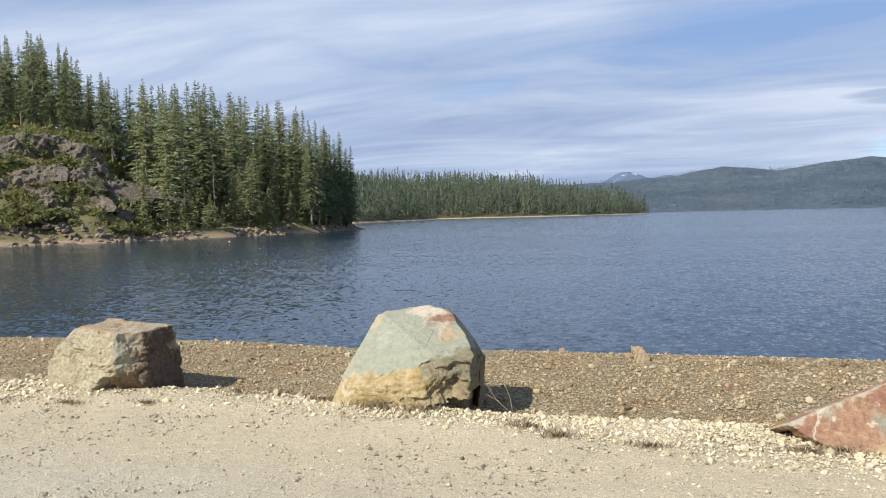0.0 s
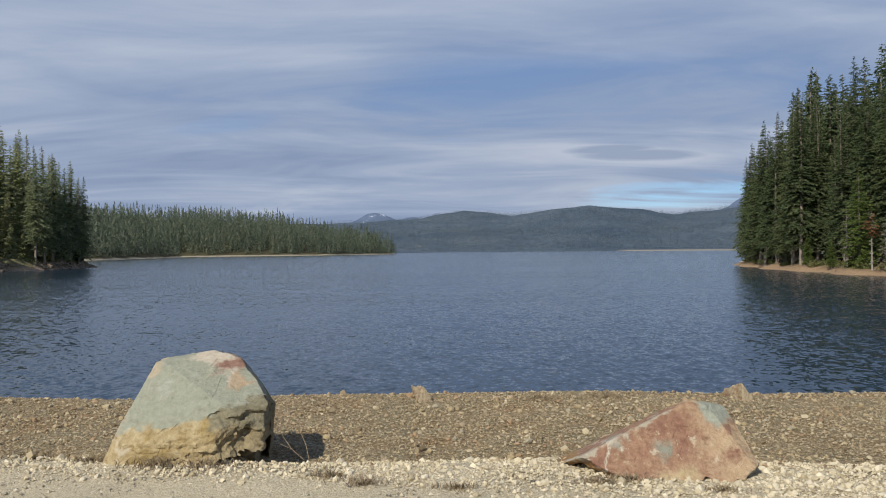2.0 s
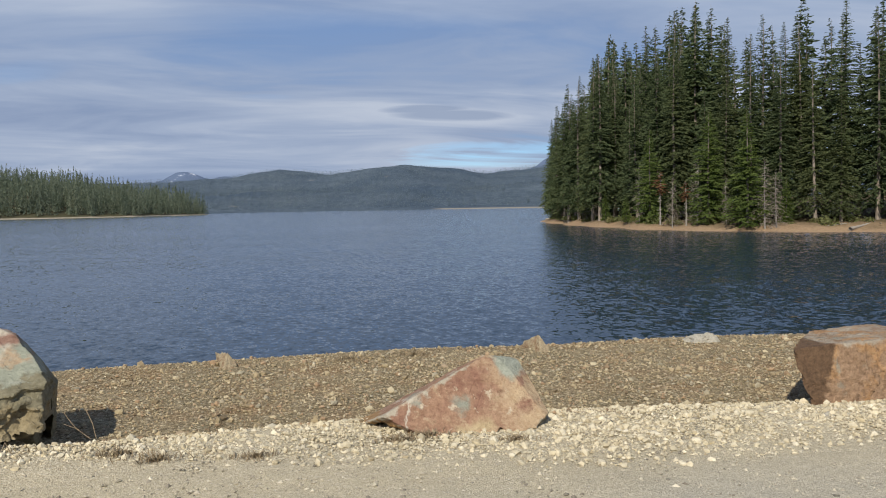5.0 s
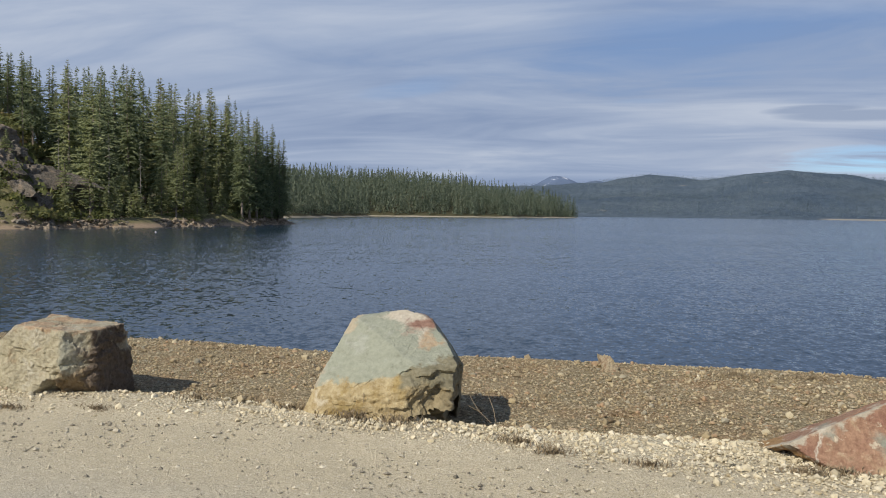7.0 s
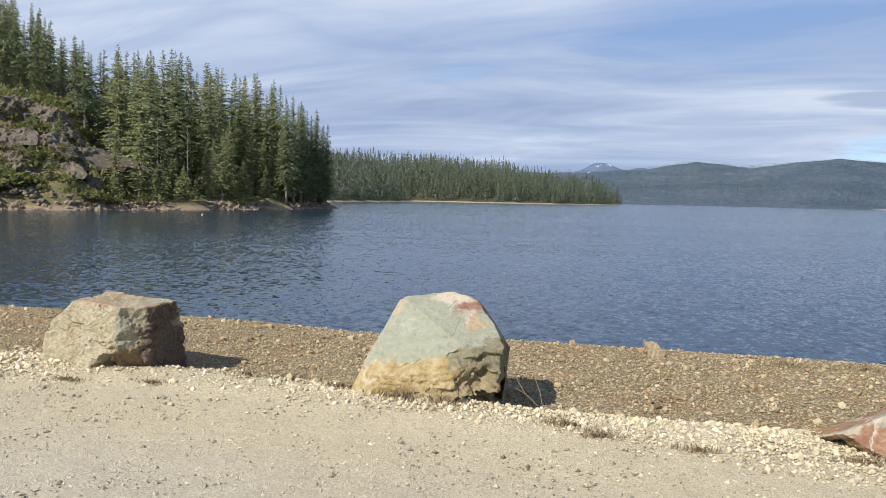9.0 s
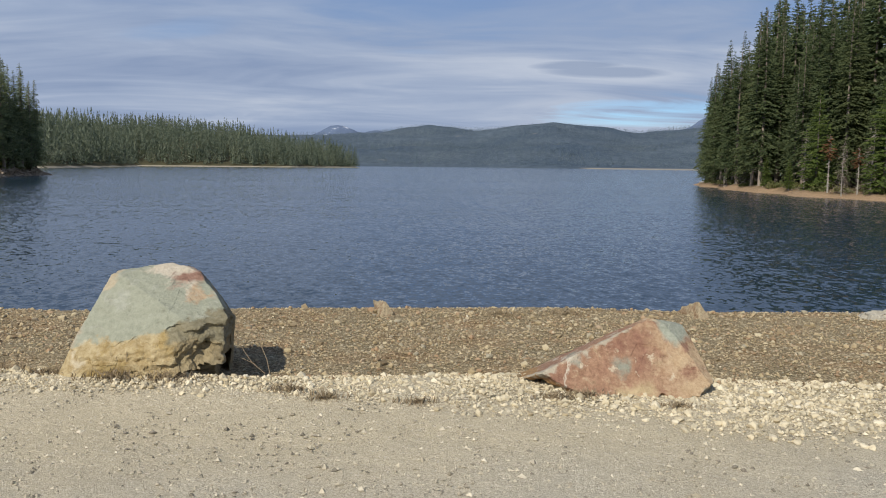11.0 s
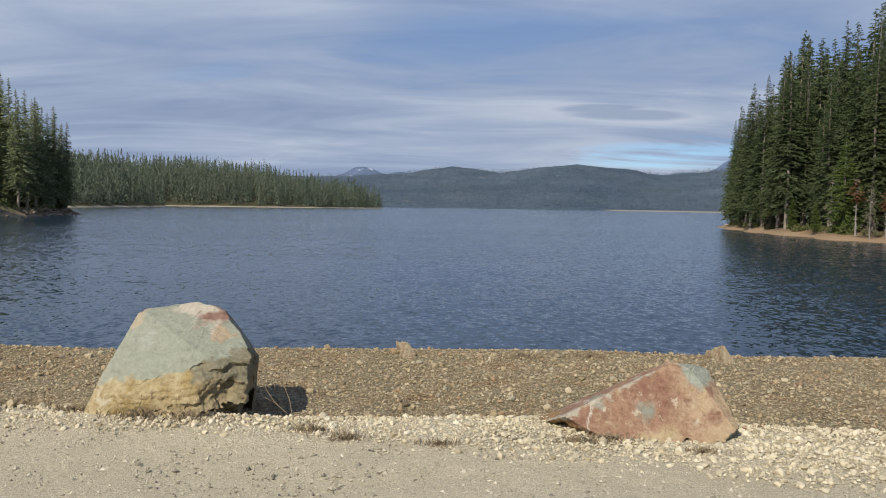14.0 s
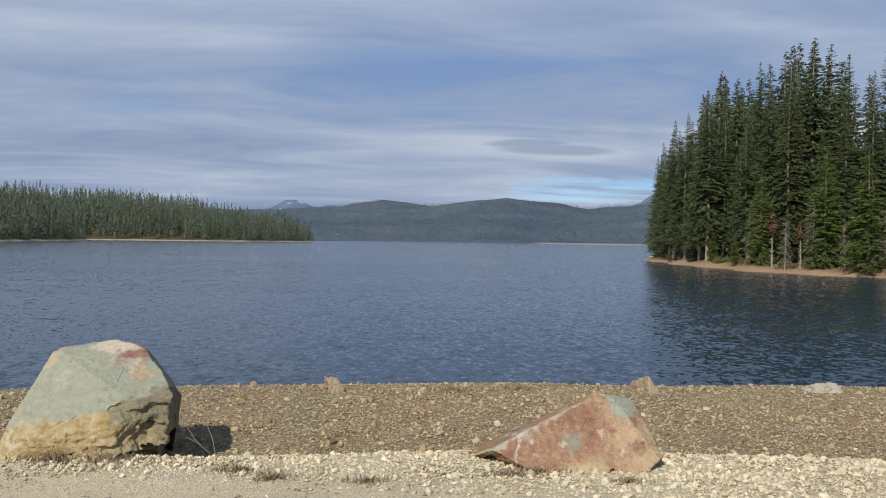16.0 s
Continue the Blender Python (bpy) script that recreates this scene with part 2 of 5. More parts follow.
def m_foliage(name, dark, light, warm=(0.09, 0.08, 0.03), patch=0.6, thin=0.5):
    m, nt, b = stuff_mat(name, 0.75, 0.2)
    r = obrand(nt)
    i = island(nt)
    p = coords(nt)
    col = mixc(nt, ramp(nt, i, [(0.1, 0.0), (0.9, 1.0)]), dark, light)
    col = mixc(nt, ramp(nt, r, [(0.55, 0.0), (1.0, 0.55)]), col, warm)
    n = nse(nt, p, patch, 3)
    col = mixc(nt, ramp(nt, n, [(0.4, 0.35), (0.7, 0.0)]), col, dark)
    col = mixc(nt, ramp(nt, n, [(0.55, 0.0), (0.68, 0.4)]), col, warm) if patch < 0.3 else col
    base(nt, b, col)
    tr = nt.nodes.new("ShaderNodeBsdfTranslucent")
    nt.links.new(mixc(nt, 1.0, col, (1.0, 1.0, 0.75), "MULTIPLY"), tr.inputs["Color"])
    ms = nt.nodes.new("ShaderNodeMixShader")
    ms.inputs[0].default_value = thin
    nt.links.new(b.outputs[0], ms.inputs[1])
    nt.links.new(tr.outputs[0], ms.inputs[2])
    nt.links.new(ms.outputs[0], nt.nodes["Material Output"].inputs["Surface"])
    return m


def m_bark(name="bark", a=(0.17, 0.14, 0.11), c=(0.34, 0.29, 0.24)):
    m, nt, b = stuff_mat(name, 0.9, 0.15)
    p = coords(nt)
    n = nse(nt, mapped(nt, p, (5, 5, 0.8)), 1.0, 5, 0.7)
    base(nt, b, mixc(nt, n, a, c))
    bump(nt, b, n, 0.6, 0.05)
    return m


def m_land(name, soil, soil2, duff, duff2, line, scale=0.25, grass=0.0):
    """Bare drawdown soil up to a height, forest floor above it."""
    m, nt, b = stuff_mat(name, 0.95, 0.1)
    p = coords(nt)
    z = xyz(nt, p)[2]
    n = nse(nt, p, scale, 6, 0.6)
    f = nse(nt, p, scale * 12, 5, 0.65)
    low = mixc(nt, f, soil, soil2)
    high = mixc(nt, n, duff, duff2)
    high = mixc(nt, ramp(nt, f, [(0.35, 0.5), (0.6, 0.0)]), high, duff)
    if grass:
        dry = mth(nt, "MULTIPLY", mth(nt, "SUBTRACT", z, grass), 0.35, clamp=True)
        dry = mth(nt, "MULTIPLY", dry, ramp(nt, n, [(0.34, 0.0), (0.44, 1.0)]))
        high = mixc(nt, dry, high, mixc(nt, f, (0.30, 0.19, 0.075), (0.50, 0.34, 0.15)))
    k = mth(nt, "ADD", mth(nt, "SUBTRACT", z, line), mth(nt, "MULTIPLY", mth(nt, "SUBTRACT", n, 0.5), 2.0))
    base(nt, b, mixc(nt, mth(nt, "MULTIPLY", k, 1.5, clamp=True), low, high))
    bump(nt, b, f, 0.8, 0.3)
    return m


def m_rock(name, layers, veins=None, grain=26.0, relief=0.02):
    """Layers of (colour, light colour, mask(nt, x, y, z, n) or None), painted in order over a mottled stone."""
    m, nt, b = stuff_mat(name, 0.85, 0.25)
    p = coords(nt)
    x = xyz(nt, p)
    n = nse(nt, p, 4.5, 6, 0.6, 0.4)
    f = nse(nt, p, grain, 6, 0.7)
    wx = [mth(nt, "ADD", v, mth(nt, "MULTIPLY", mth(nt, "SUBTRACT", s, 0.5), 0.30)) for v, s in zip(x, (n, nse(nt, mapped(nt, p, (1, 1, 1), (3, 7, 1)), 5, 5), nse(nt, mapped(nt, p, (1, 1, 1), (9, 2, 5)), 5, 6, 0.65)))]
    col = None
    for c1, c2, mask in layers:
        mott = mixc(nt, ramp(nt, f, [(0.36, 0.0), (0.62, 1.0)]), c1, c2)
        col = mott if mask is None else mixc(nt, mask(nt, wx, n), col, mott)
    dark = ramp(nt, nse(nt, p, 13, 6, 0.75), [(0.30, 0.5), (0.45, 0.0)])
    col = mixc(nt, dark, col, mixc(nt, 1.0, col, (0.5, 0.47, 0.42), "MULTIPLY"))
    if veins:
        v = ramp(nt, vor(nt, mapped(nt, p, veins[1], (0.3, 0.2, 0.1), veins[2]), veins[3], "DISTANCE_TO_EDGE"), [(0.0, 0.8), (0.015, 0.0)])
        col = mixc(nt, v, col, veins[0])
    base(nt, b, col)
    fine = nse(nt, p, grain * 3.2, 4, 0.75)
    hgt = mth(nt, "ADD", mth(nt, "ADD", f, mth(nt, "MULTIPLY", n, 1.5)), mth(nt, "MULTIPLY", fine, 0.45))
    bump(nt, b, hgt, 0.9, relief * 1.5)
    return m


def above(axis, level, width=0.02, sign=1):
    return lambda nt, w, n: mth(nt, "MULTIPLY", mth(nt, "SUBTRACT", w[axis], level), sign / width, clamp=True)


def inside(x0, x1, z0, z1, width=0.03):
    def f(nt, w, n):
        k = mth(nt, "MULTIPLY", mth(nt, "SUBTRACT", w[0], x0), 1 / width, clamp=True)
        k = mth(nt, "MULTIPLY", k, mth(nt, "MULTIPLY", mth(nt, "SUBTRACT", x1, w[0]), 1 / width, clamp=True))
        k = mth(nt, "MULTIPLY", k, mth(nt, "MULTIPLY", mth(nt, "SUBTRACT", w[2], z0), 1 / width, clamp=True))
        return mth(nt, "MULTIPLY", k, mth(nt, "MULTIPLY", mth(nt, "SUBTRACT", z1, w[2]), 1 / width, clamp=True))
    return f


def blotch(lo, hi, scale, loc):
    def f(nt, w, n):
        return ramp(nt, nse(nt, mapped(nt, comb(nt, *w), (1, 1, 1), loc), scale, 5, 0.6), [(lo, 0.0), (hi, 1.0)])
    return f


GROUND = m_ground()
WATER = m_water()
WHITE_STONE = m_stones("pale_stone", [(0.58, 0.50, 0.34), (0.69, 0.61, 0.44), (0.36, 0.30, 0.19), (0.63, 0.55, 0.39), (0.44, 0.39, 0.28), (0.74, 0.67, 0.51), (0.50, 0.42, 0.27)])
BROWN_STONE = m_stones("brown_stone", [(0.36, 0.285, 0.165), (0.46, 0.375, 0.235), (0.17, 0.13, 0.08), (0.40, 0.275, 0.165), (0.36, 0.325, 0.235), (0.52, 0.44, 0.29), (0.30, 0.235, 0.135), (0.42, 0.345, 0.21)])
ROAD_STONE = m_stones("road_grit", [(0.46, 0.41, 0.31), (0.15, 0.135, 0.105), (0.56, 0.50, 0.38), (0.26, 0.23, 0.165), (0.64, 0.58, 0.45), (0.20, 0.175, 0.135)])
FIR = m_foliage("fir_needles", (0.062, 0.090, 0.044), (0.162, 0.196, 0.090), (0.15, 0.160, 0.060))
FIR_YOUNG = m_foliage("young_fir_needles", (0.090, 0.132, 0.034), (0.180, 0.232, 0.064), (0.12, 0.165, 0.045))
PINE = m_foliage("pine_needles", (0.218, 0.245, 0.128), (0.415, 0.435, 0.230), (0.30, 0.28, 0.14))
RUST = m_foliage("dead_needles", (0.14, 0.07, 0.035), (0.24, 0.13, 0.07), (0.2, 0.15, 0.1))
SHRUB = m_foliage("shrub_leaves", (0.130, 0.150, 0.060), (0.285, 0.300, 0.130), (0.28, 0.22, 0.11))
# the spit's greens are paled and greyed, so haze sits in the colour
FARWOOD = m_foliage("hazed_far_needles", (0.080, 0.115, 0.090), (0.225, 0.272, 0.195), (0.24, 0.245, 0.170), 0.09, 0.5)
# brighter copy of the fir needles, offsetting the left stand's deep shade by colour
FIR_BRIGHTENED = m_foliage("brightened_fir_needles", (0.155, 0.194, 0.118), (0.340, 0.380, 0.218), (0.24, 0.25, 0.12))
BARK = m_bark()
SNAG = m_bark("weathered_wood", (0.22, 0.20, 0.17), (0.37, 0.34, 0.30))
TWIG = m_bark("dry_stem", (0.20, 0.15, 0.09), (0.36, 0.28, 0.18))
WEED = m_bark("dry_weed", (0.15, 0.115, 0.075), (0.31, 0.245, 0.155))


# ---- building helpers ----
def mesh_of(name, verts, faces, mat, smooth=False):
    me = bpy.data.meshes.new(name)
    me.from_pydata(verts if isinstance(verts, list) else verts.tolist(), [], faces if isinstance(faces, list) else faces.tolist())
    me.materials.append(mat)
    if smooth:
        me.shade_smooth()
    me.update()
    return me


def put(name, me, parent=None, m=None, label="", category="", group="", kind=""):
    ob = new(name, me)
    ob.parent = parent
    if m is not None:
        ob.matrix_basis = m
    return tagged(ob, label, category, group, kind)


def fbm(p, octaves=4, h=0.8, lac=2.1):
    return noise.fractal(Vector(p), h, lac, octaves)


def sstep(a, b, v):
    t = np.clip((v - a) / (b - a), 0, 1)
    return t * t * (3 - 2 * t)


# ---- ground and lake ----
WATER_Z = -2.0


def crest(x):
    return 9.62 - 0.02 * np.maximum(x - 1.0, 0) ** 2 * (x < 12) - 2.4 * (x >= 12) + 0.12 * np.sin(x * 0.9 + 1)


LOW_X, LOW_Y = [-13, -5.3, -3.9, -2.5, -1.1, 0, 1.4, 2.5, 10], [5.2, 5.3, 5.6, 5.55, 5.4, 5.25, 4.75, 4.5, 4.5]
TOP_X, TOP_Y = [-13, -6, -3.8, -2.6, -0.9, 0.4, 1.6, 2.6, 3.2, 4.0, 5.0, 10], [6.3, 6.1, 6.35, 6.05, 5.92, 5.98, 5.92, 5.85, 5.78, 5.55, 5.4, 5.2]


def ground_z(x, y):
    """The track, a low berm of pale gravel along it, the beach a hand lower behind that, and the drop to the lake."""
    c, top = crest(x), np.interp(x, TOP_X, TOP_Y)
    z = 0.035 * np.exp(-((y - top + 0.22) / 0.40) ** 2)
    z = z - 0.10 * sstep(-0.02, 0.40, y - top) - (0.05 - 0.03 * sstep(1.0, 3.0, x)) * sstep(6.8, 9.0, y)
    z = z + 0.018 * np.sin(1.3 * x + 0.7 * y) * np.sin(0.9 * y - 0.4 * x + 1) * sstep(2.0, 5.0, y)
    over = np.maximum(y - c, 0)
    return np.maximum(z - 0.32 * over * sstep(0, 0.8, over), -7.0)


def build_ground():
    far = [80, 200, 500, 1200, 2500, 4900]
    xs = np.array([-v for v in far[::-1]] + list(np.arange(-50, -13, 2.0)) + list(np.arange(-13, 11.01, 0.07)) + list(np.arange(13, 51, 2.0)) + far)
    ys = np.array([-v for v in far[::-1]] + list(np.arange(-50, 2, 2.0)) + list(np.arange(2.4, 10.6, 0.07)) + list(np.arange(11, 40, 1.5)) + far)
    gx, gy = np.meshgrid(xs, ys)
    gz = ground_z(gx, gy)
    near = (np.abs(gx) < 13.2) & (gy > 2.3) & (gy < 10.7)
    for j, i in zip(*np.nonzero(near)):
        gz[j, i] += 0.012 * fbm((gx[j, i] * 2.3, gy[j, i] * 2.3, 0.3), 4) + 0.004 * noise.noise((gx[j, i] * 13, gy[j, i] * 13, 3))
    n, k = len(xs), len(ys)
    idx = np.arange(n * k).reshape(k, n)
    faces = np.stack([idx[:-1, :-1], idx[:-1, 1:], idx[1:, 1:], idx[1:, :-1]], -1).reshape(-1, 4)
    me = mesh_of("ground", np.stack([gx, gy, gz], -1).reshape(-1, 3), faces, GROUND, True)
    return put("ground", me, label="sandy gravel road edge and stony lake beach", category="ground", kind="structure")


ground = build_ground()
water_me = mesh_of("water", [(-4900, 7, WATER_Z), (4900, 7, WATER_Z), (4900, 4900, WATER_Z), (-4900, 4900, WATER_Z)], [(0, 1, 2, 3)], WATER)
water = put("water", water_me, label="deep blue lake rippled by wind", category="lake", kind="structure")


# ---- hills and shores ----
def signed(poly, x, y):
    """Distance to the shore line, positive on land."""
    p = np.array(poly, float)
    q = np.roll(p, -1, 0)
    best = np.full(x.shape, 1e9)
    ins = np.zeros(x.shape, bool)
    for (ax, ay), (bx, by) in zip(p, q):
        dx, dy = bx - ax, by - ay
        t = np.clip(((x - ax) * dx + (y - ay) * dy) / (dx * dx + dy * dy), 0, 1)
        best = np.minimum(best, np.hypot(x - ax - t * dx, y - ay - t * dy))
        ins ^= ((ay > y) != (by > y)) & (x < dx * (y - ay) / (dy if dy else 1e-9) + ax)
    return np.where(ins, best, -best)


def land(name, poly, box, step, height, mat, label, rough=0.6, wob=1.5):
    xs, ys = np.arange(box[0], box[1], step), np.arange(box[2], box[3], step)
    gx, gy = np.meshgrid(xs, ys)
    sd = signed(poly, gx, gy) + wob * (np.sin(gx * 0.31 + gy * 0.17) + np.sin(gy * 0.43 - gx * 0.23)) * 0.5
    gz = height(gx, gy, sd)
    for j, i in zip(*np.nonzero(sd > -step * 2)):
        gz[j, i] += rough * fbm((gx[j, i] * 0.13, gy[j, i] * 0.13, 1.7), 4) * min(1, max(0, sd[j, i] / 4 + 0.2))
    ok = sd > -step * 3
    idx = np.arange(gx.size).reshape(gx.shape)
    f = np.stack([idx[:-1, :-1], idx[:-1, 1:], idx[1:, 1:], idx[1:, :-1]], -1).reshape(-1, 4)
    good = ok.ravel()[f].any(1)
    me = mesh_of(name, np.stack([gx, gy, gz], -1).reshape(-1, 3), f[good], mat, True)
    return put(name, me, label=label, category="hillside", kind="structure")


LEFT = [(-150, 78), (-108, 106), (-98, 118), (-92.5, 137), (-89.5, 155), (-87, 172), (-86, 203), (-96, 224), (-130, 246), (-200, 272), (-330, 280), (-330, 70)]
RIGHT = [(63, 171), (58, 152), (53.5, 121), (53.0, 102), (57.8, 89.5), (63.8, 81), (72, 69), (80, 54), (100, 38), (200, 20), (260, 60), (260, 240), (110, 215), (76, 190)]
SPIT = [(-170, 392), (-172, 470), (-177, 560), (-232, 636), (-160, 668), (-90, 715), (-38, 840), (-60, 900), (-200, 1100), (-700, 1150), (-700, 380)]


def bank(sd):
    return WATER_Z + np.where(sd > 0, 1.1 * sstep(0, 3, sd), np.maximum(0.5 * sd, -5))


def left_z(x, y, sd):
    az = np.degrees(np.arctan2(x, y))
    w = sstep(-36.8, -41.0, az)
    steep = np.minimum(np.maximum(sd, 0), 29) * 0.60 + np.clip(sd - 29, 0, 14) * 0.34 + np.maximum(sd - 43, 0) * 0.14
    gentle = np.minimum(np.maximum(sd, 0), 30) * 0.10 + np.maximum(sd - 30, 0) * 0.26
    return bank(sd) + w * steep + (1 - w) * gentle


def right_z(x, y, sd):
    return bank(sd) - 0.4 * sstep(0, 3, sd) + 0.07 * np.maximum(sd, 0)


def spit_z(x, y, sd):
    s = np.maximum(sd, 0)
    return bank(sd) + (34 * (1 - np.exp(-s / 150)) + 0.03 * s) * sstep(-20, -190, x)


LEFT_LAND = m_land("hill_soil", (0.20, 0.145, 0.10), (0.42, 0.32, 0.22), (0.11, 0.105, 0.052), (0.23, 0.20, 0.105), -1.5, 0.25, 13.0)
RIGHT_LAND = m_land("shore_soil", (0.20, 0.135, 0.08), (0.42, 0.30, 0.19), (0.085, 0.068, 0.04), (0.18, 0.135, 0.08), -1.6)
SPIT_LAND = m_land("spit_soil", (0.24, 0.21, 0.16), (0.40, 0.36, 0.28), (0.05, 0.05, 0.03), (0.10, 0.09, 0.05), -1.5, 0.05)
land("hillside", LEFT, (-300, -80, 80, 270), 2.0, left_z, LEFT_LAND, "rocky wooded hillside rising from the lake", 1.6)
land("shore", RIGHT, (45, 220, 40, 225), 2.0, right_z, RIGHT_LAND, "low point with bare orange soil at the waterline", 0.4)
land("spit", SPIT, (-640, -20, 370, 1100), 10.0, spit_z, SPIT_LAND, "long low wooded spit across the lake", 1.0, 3.0)

# far shore and ridges, as rings round the bay
RIDGE_AZ = [-30, -12, -6, -3.5, -1.7, 0, 2, 5.5, 8.4, 10.8, 14, 16.7, 19.5, 24, 32, 48]
RIDGE_EL = [2.2, 2.0, 2.0, 2.05, 2.2, 2.5, 2.72, 2.5, 2.7, 2.88, 2.65, 2.36, 2.7, 2.9, 3.0, 2.8]


def hill_z(az, r):
    el = np.interp(az, RIDGE_AZ, RIDGE_EL)
    shore = 1330 + 60 * np.sin(az * 0.5) - 130 * sstep(12.8, 14.2, az)
    top = 2700 + 250 * np.sin(az * 0.35 + 1)
    t = np.clip((r - shore) / (top - shore), 0, 1.3)
    rise = 0.16 * t + 0.30 * sstep(0.05, 0.45, t) + 0.54 * sstep(0.45, 1.0, t)
    h = np.tan(np.radians(el)) * top * rise
    h = h - np.maximum(r - top, 0) * 0.04
    return np.where(r < shore, WATER_Z - 3, WATER_Z + 0.8 + h)


def build_far():
    azs, rs = np.arange(-30, 48.01, 0.2), np.concatenate([np.arange(1150, 1500, 12.0), np.arange(1500, 3500, 40.0)])
    ga, gr = np.meshgrid(azs, rs)
    gz = hill_z(ga, gr)
    gx, gy = gr * np.sin(np.radians(ga)), gr * np.cos(np.radians(ga))
    for j, i in np.ndindex(gz.shape):
        if gz[j, i] > 2:
            gz[j, i] += min(1, (gz[j, i]) / 50) * 11 * fbm((gx[j, i] * 0.0035, gy[j, i] * 0.0035, 4), 4)
    idx = np.arange(gx.size).reshape(gx.shape)
    f = np.stack([idx[:-1, :-1], idx[:-1, 1:], idx[1:, 1:], idx[1:, :-1]], -1).reshape(-1, 4)
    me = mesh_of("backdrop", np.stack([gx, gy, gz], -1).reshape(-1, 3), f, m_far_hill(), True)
    return put("backdrop", me, label="far forested ridges across the lake", category="hills", kind="structure")


def m_far_hill():
    m, nt, b = stuff_mat("hazed_far_forest", 0.95, 0.05)
    p = coords(nt)
    z = xyz(nt, p)[2]
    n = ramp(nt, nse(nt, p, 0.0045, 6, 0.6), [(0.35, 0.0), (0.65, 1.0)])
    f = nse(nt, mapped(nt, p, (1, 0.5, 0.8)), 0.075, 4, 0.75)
    # forest tones shifted to blue-grey: distance haze is put into the colour
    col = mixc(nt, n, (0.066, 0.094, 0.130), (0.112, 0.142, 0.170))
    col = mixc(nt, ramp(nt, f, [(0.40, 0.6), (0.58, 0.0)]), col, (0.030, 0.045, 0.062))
    bare = ramp(nt, nse(nt, p, 0.010, 5, 0.65), [(0.68, 0.0), (0.73, 0.7)])
    col = mixc(nt, bare, col, (0.30, 0.28, 0.25))
    az = mth(nt, "DIVIDE", xyz(nt, p)[0], xyz(nt, p)[1])
    sand = mth(nt, "MULTIPLY", mth(nt, "SUBTRACT", 0.2, z), 0.9, clamp=True)
    sand = mth(nt, "MULTIPLY", sand, mth(nt, "MULTIPLY", mth(nt, "SUBTRACT", az, 0.222), 60.0, clamp=True))
    base(nt, b, mixc(nt, sand, col, (0.27, 0.25, 0.21)))
    return m


build_far()


def m_peak():
    m, nt, b = stuff_mat("hazed_peak_rock", 0.95, 0.05)
    p = coords(nt)
    z = xyz(nt, p)[2]
    n = nse(nt, p, 0.012, 6, 0.65)
    # rock made bluer, with the air's haze at this distance mixed into its colour
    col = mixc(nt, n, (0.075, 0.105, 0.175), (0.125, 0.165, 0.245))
    k = mth(nt, "ADD", mth(nt, "MULTIPLY", mth(nt, "SUBTRACT", z, 196.0), 0.012), mth(nt, "MULTIPLY", mth(nt, "SUBTRACT", n, 0.585), 11.0))
    base(nt, b, mixc(nt, mth(nt, "MULTIPLY", k, 1.0, clamp=True), col, (0.62, 0.66, 0.74)))
    return m


PEAK = m_peak()


def mountain(label, az, r, el, wide, seed, flat=0.25):
    """A broad lone mountain whose top is a blunt dome."""
    v, f = [], []
    n, k = 56, 22
    top = math.tan(radians(el)) * r + 2
    for j in range(k + 1):
        u = j / k
        prof = 1 - u ** 0.8 if u > flat else 1 - flat ** 0.8 * (u / flat) ** 2
        for i in range(n):
            a = 2 * math.pi * i / n
            w = wide * u * (1 + 0.25 * noise.noise((math.cos(a) * 1.3 + seed, math.sin(a) * 1.3, 0)))
            h = top * prof * (1 + 0.10 * fbm((math.cos(a) * u * 4 + seed, math.sin(a) * u * 4, 2), 4) * u ** 0.4)
            v.append((w * math.cos(a) * 1.7, w * math.sin(a) * 0.6, h))
    for j in range(k):
        for i in range(n):
            f.append((j * n + i, (j + 1) * n + i, (j + 1) * n + (i + 1) % n, j * n + (i + 1) % n))
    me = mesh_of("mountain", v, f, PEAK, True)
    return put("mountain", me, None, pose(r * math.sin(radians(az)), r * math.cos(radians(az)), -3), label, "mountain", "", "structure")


mountain("distant snow-dusted dome-shaped peak", -4.35, 4500, 2.72, 520, 1.0, 0.11)
mountain("distant snow-patched ridge", -1.7, 4400, 2.40, 300, 5.0, 0.2)
mountain("distant snowy mountain shoulder", 21.3, 4300, 3.45, 420, 9.0, 0.12)


# ---- boulders ----
def ico(level):
    bm = bmesh.new()
    bmesh.ops.create_icosphere(bm, subdivisions=level, radius=1)
    v = np.array([x.co[:] for x in bm.verts])
    f = [[x.index for x in q.verts] for q in bm.faces]
    bm.free()
    return v, f


SPHERES = {k: ico(k) for k in (1, 3, 4, 6, 7)}


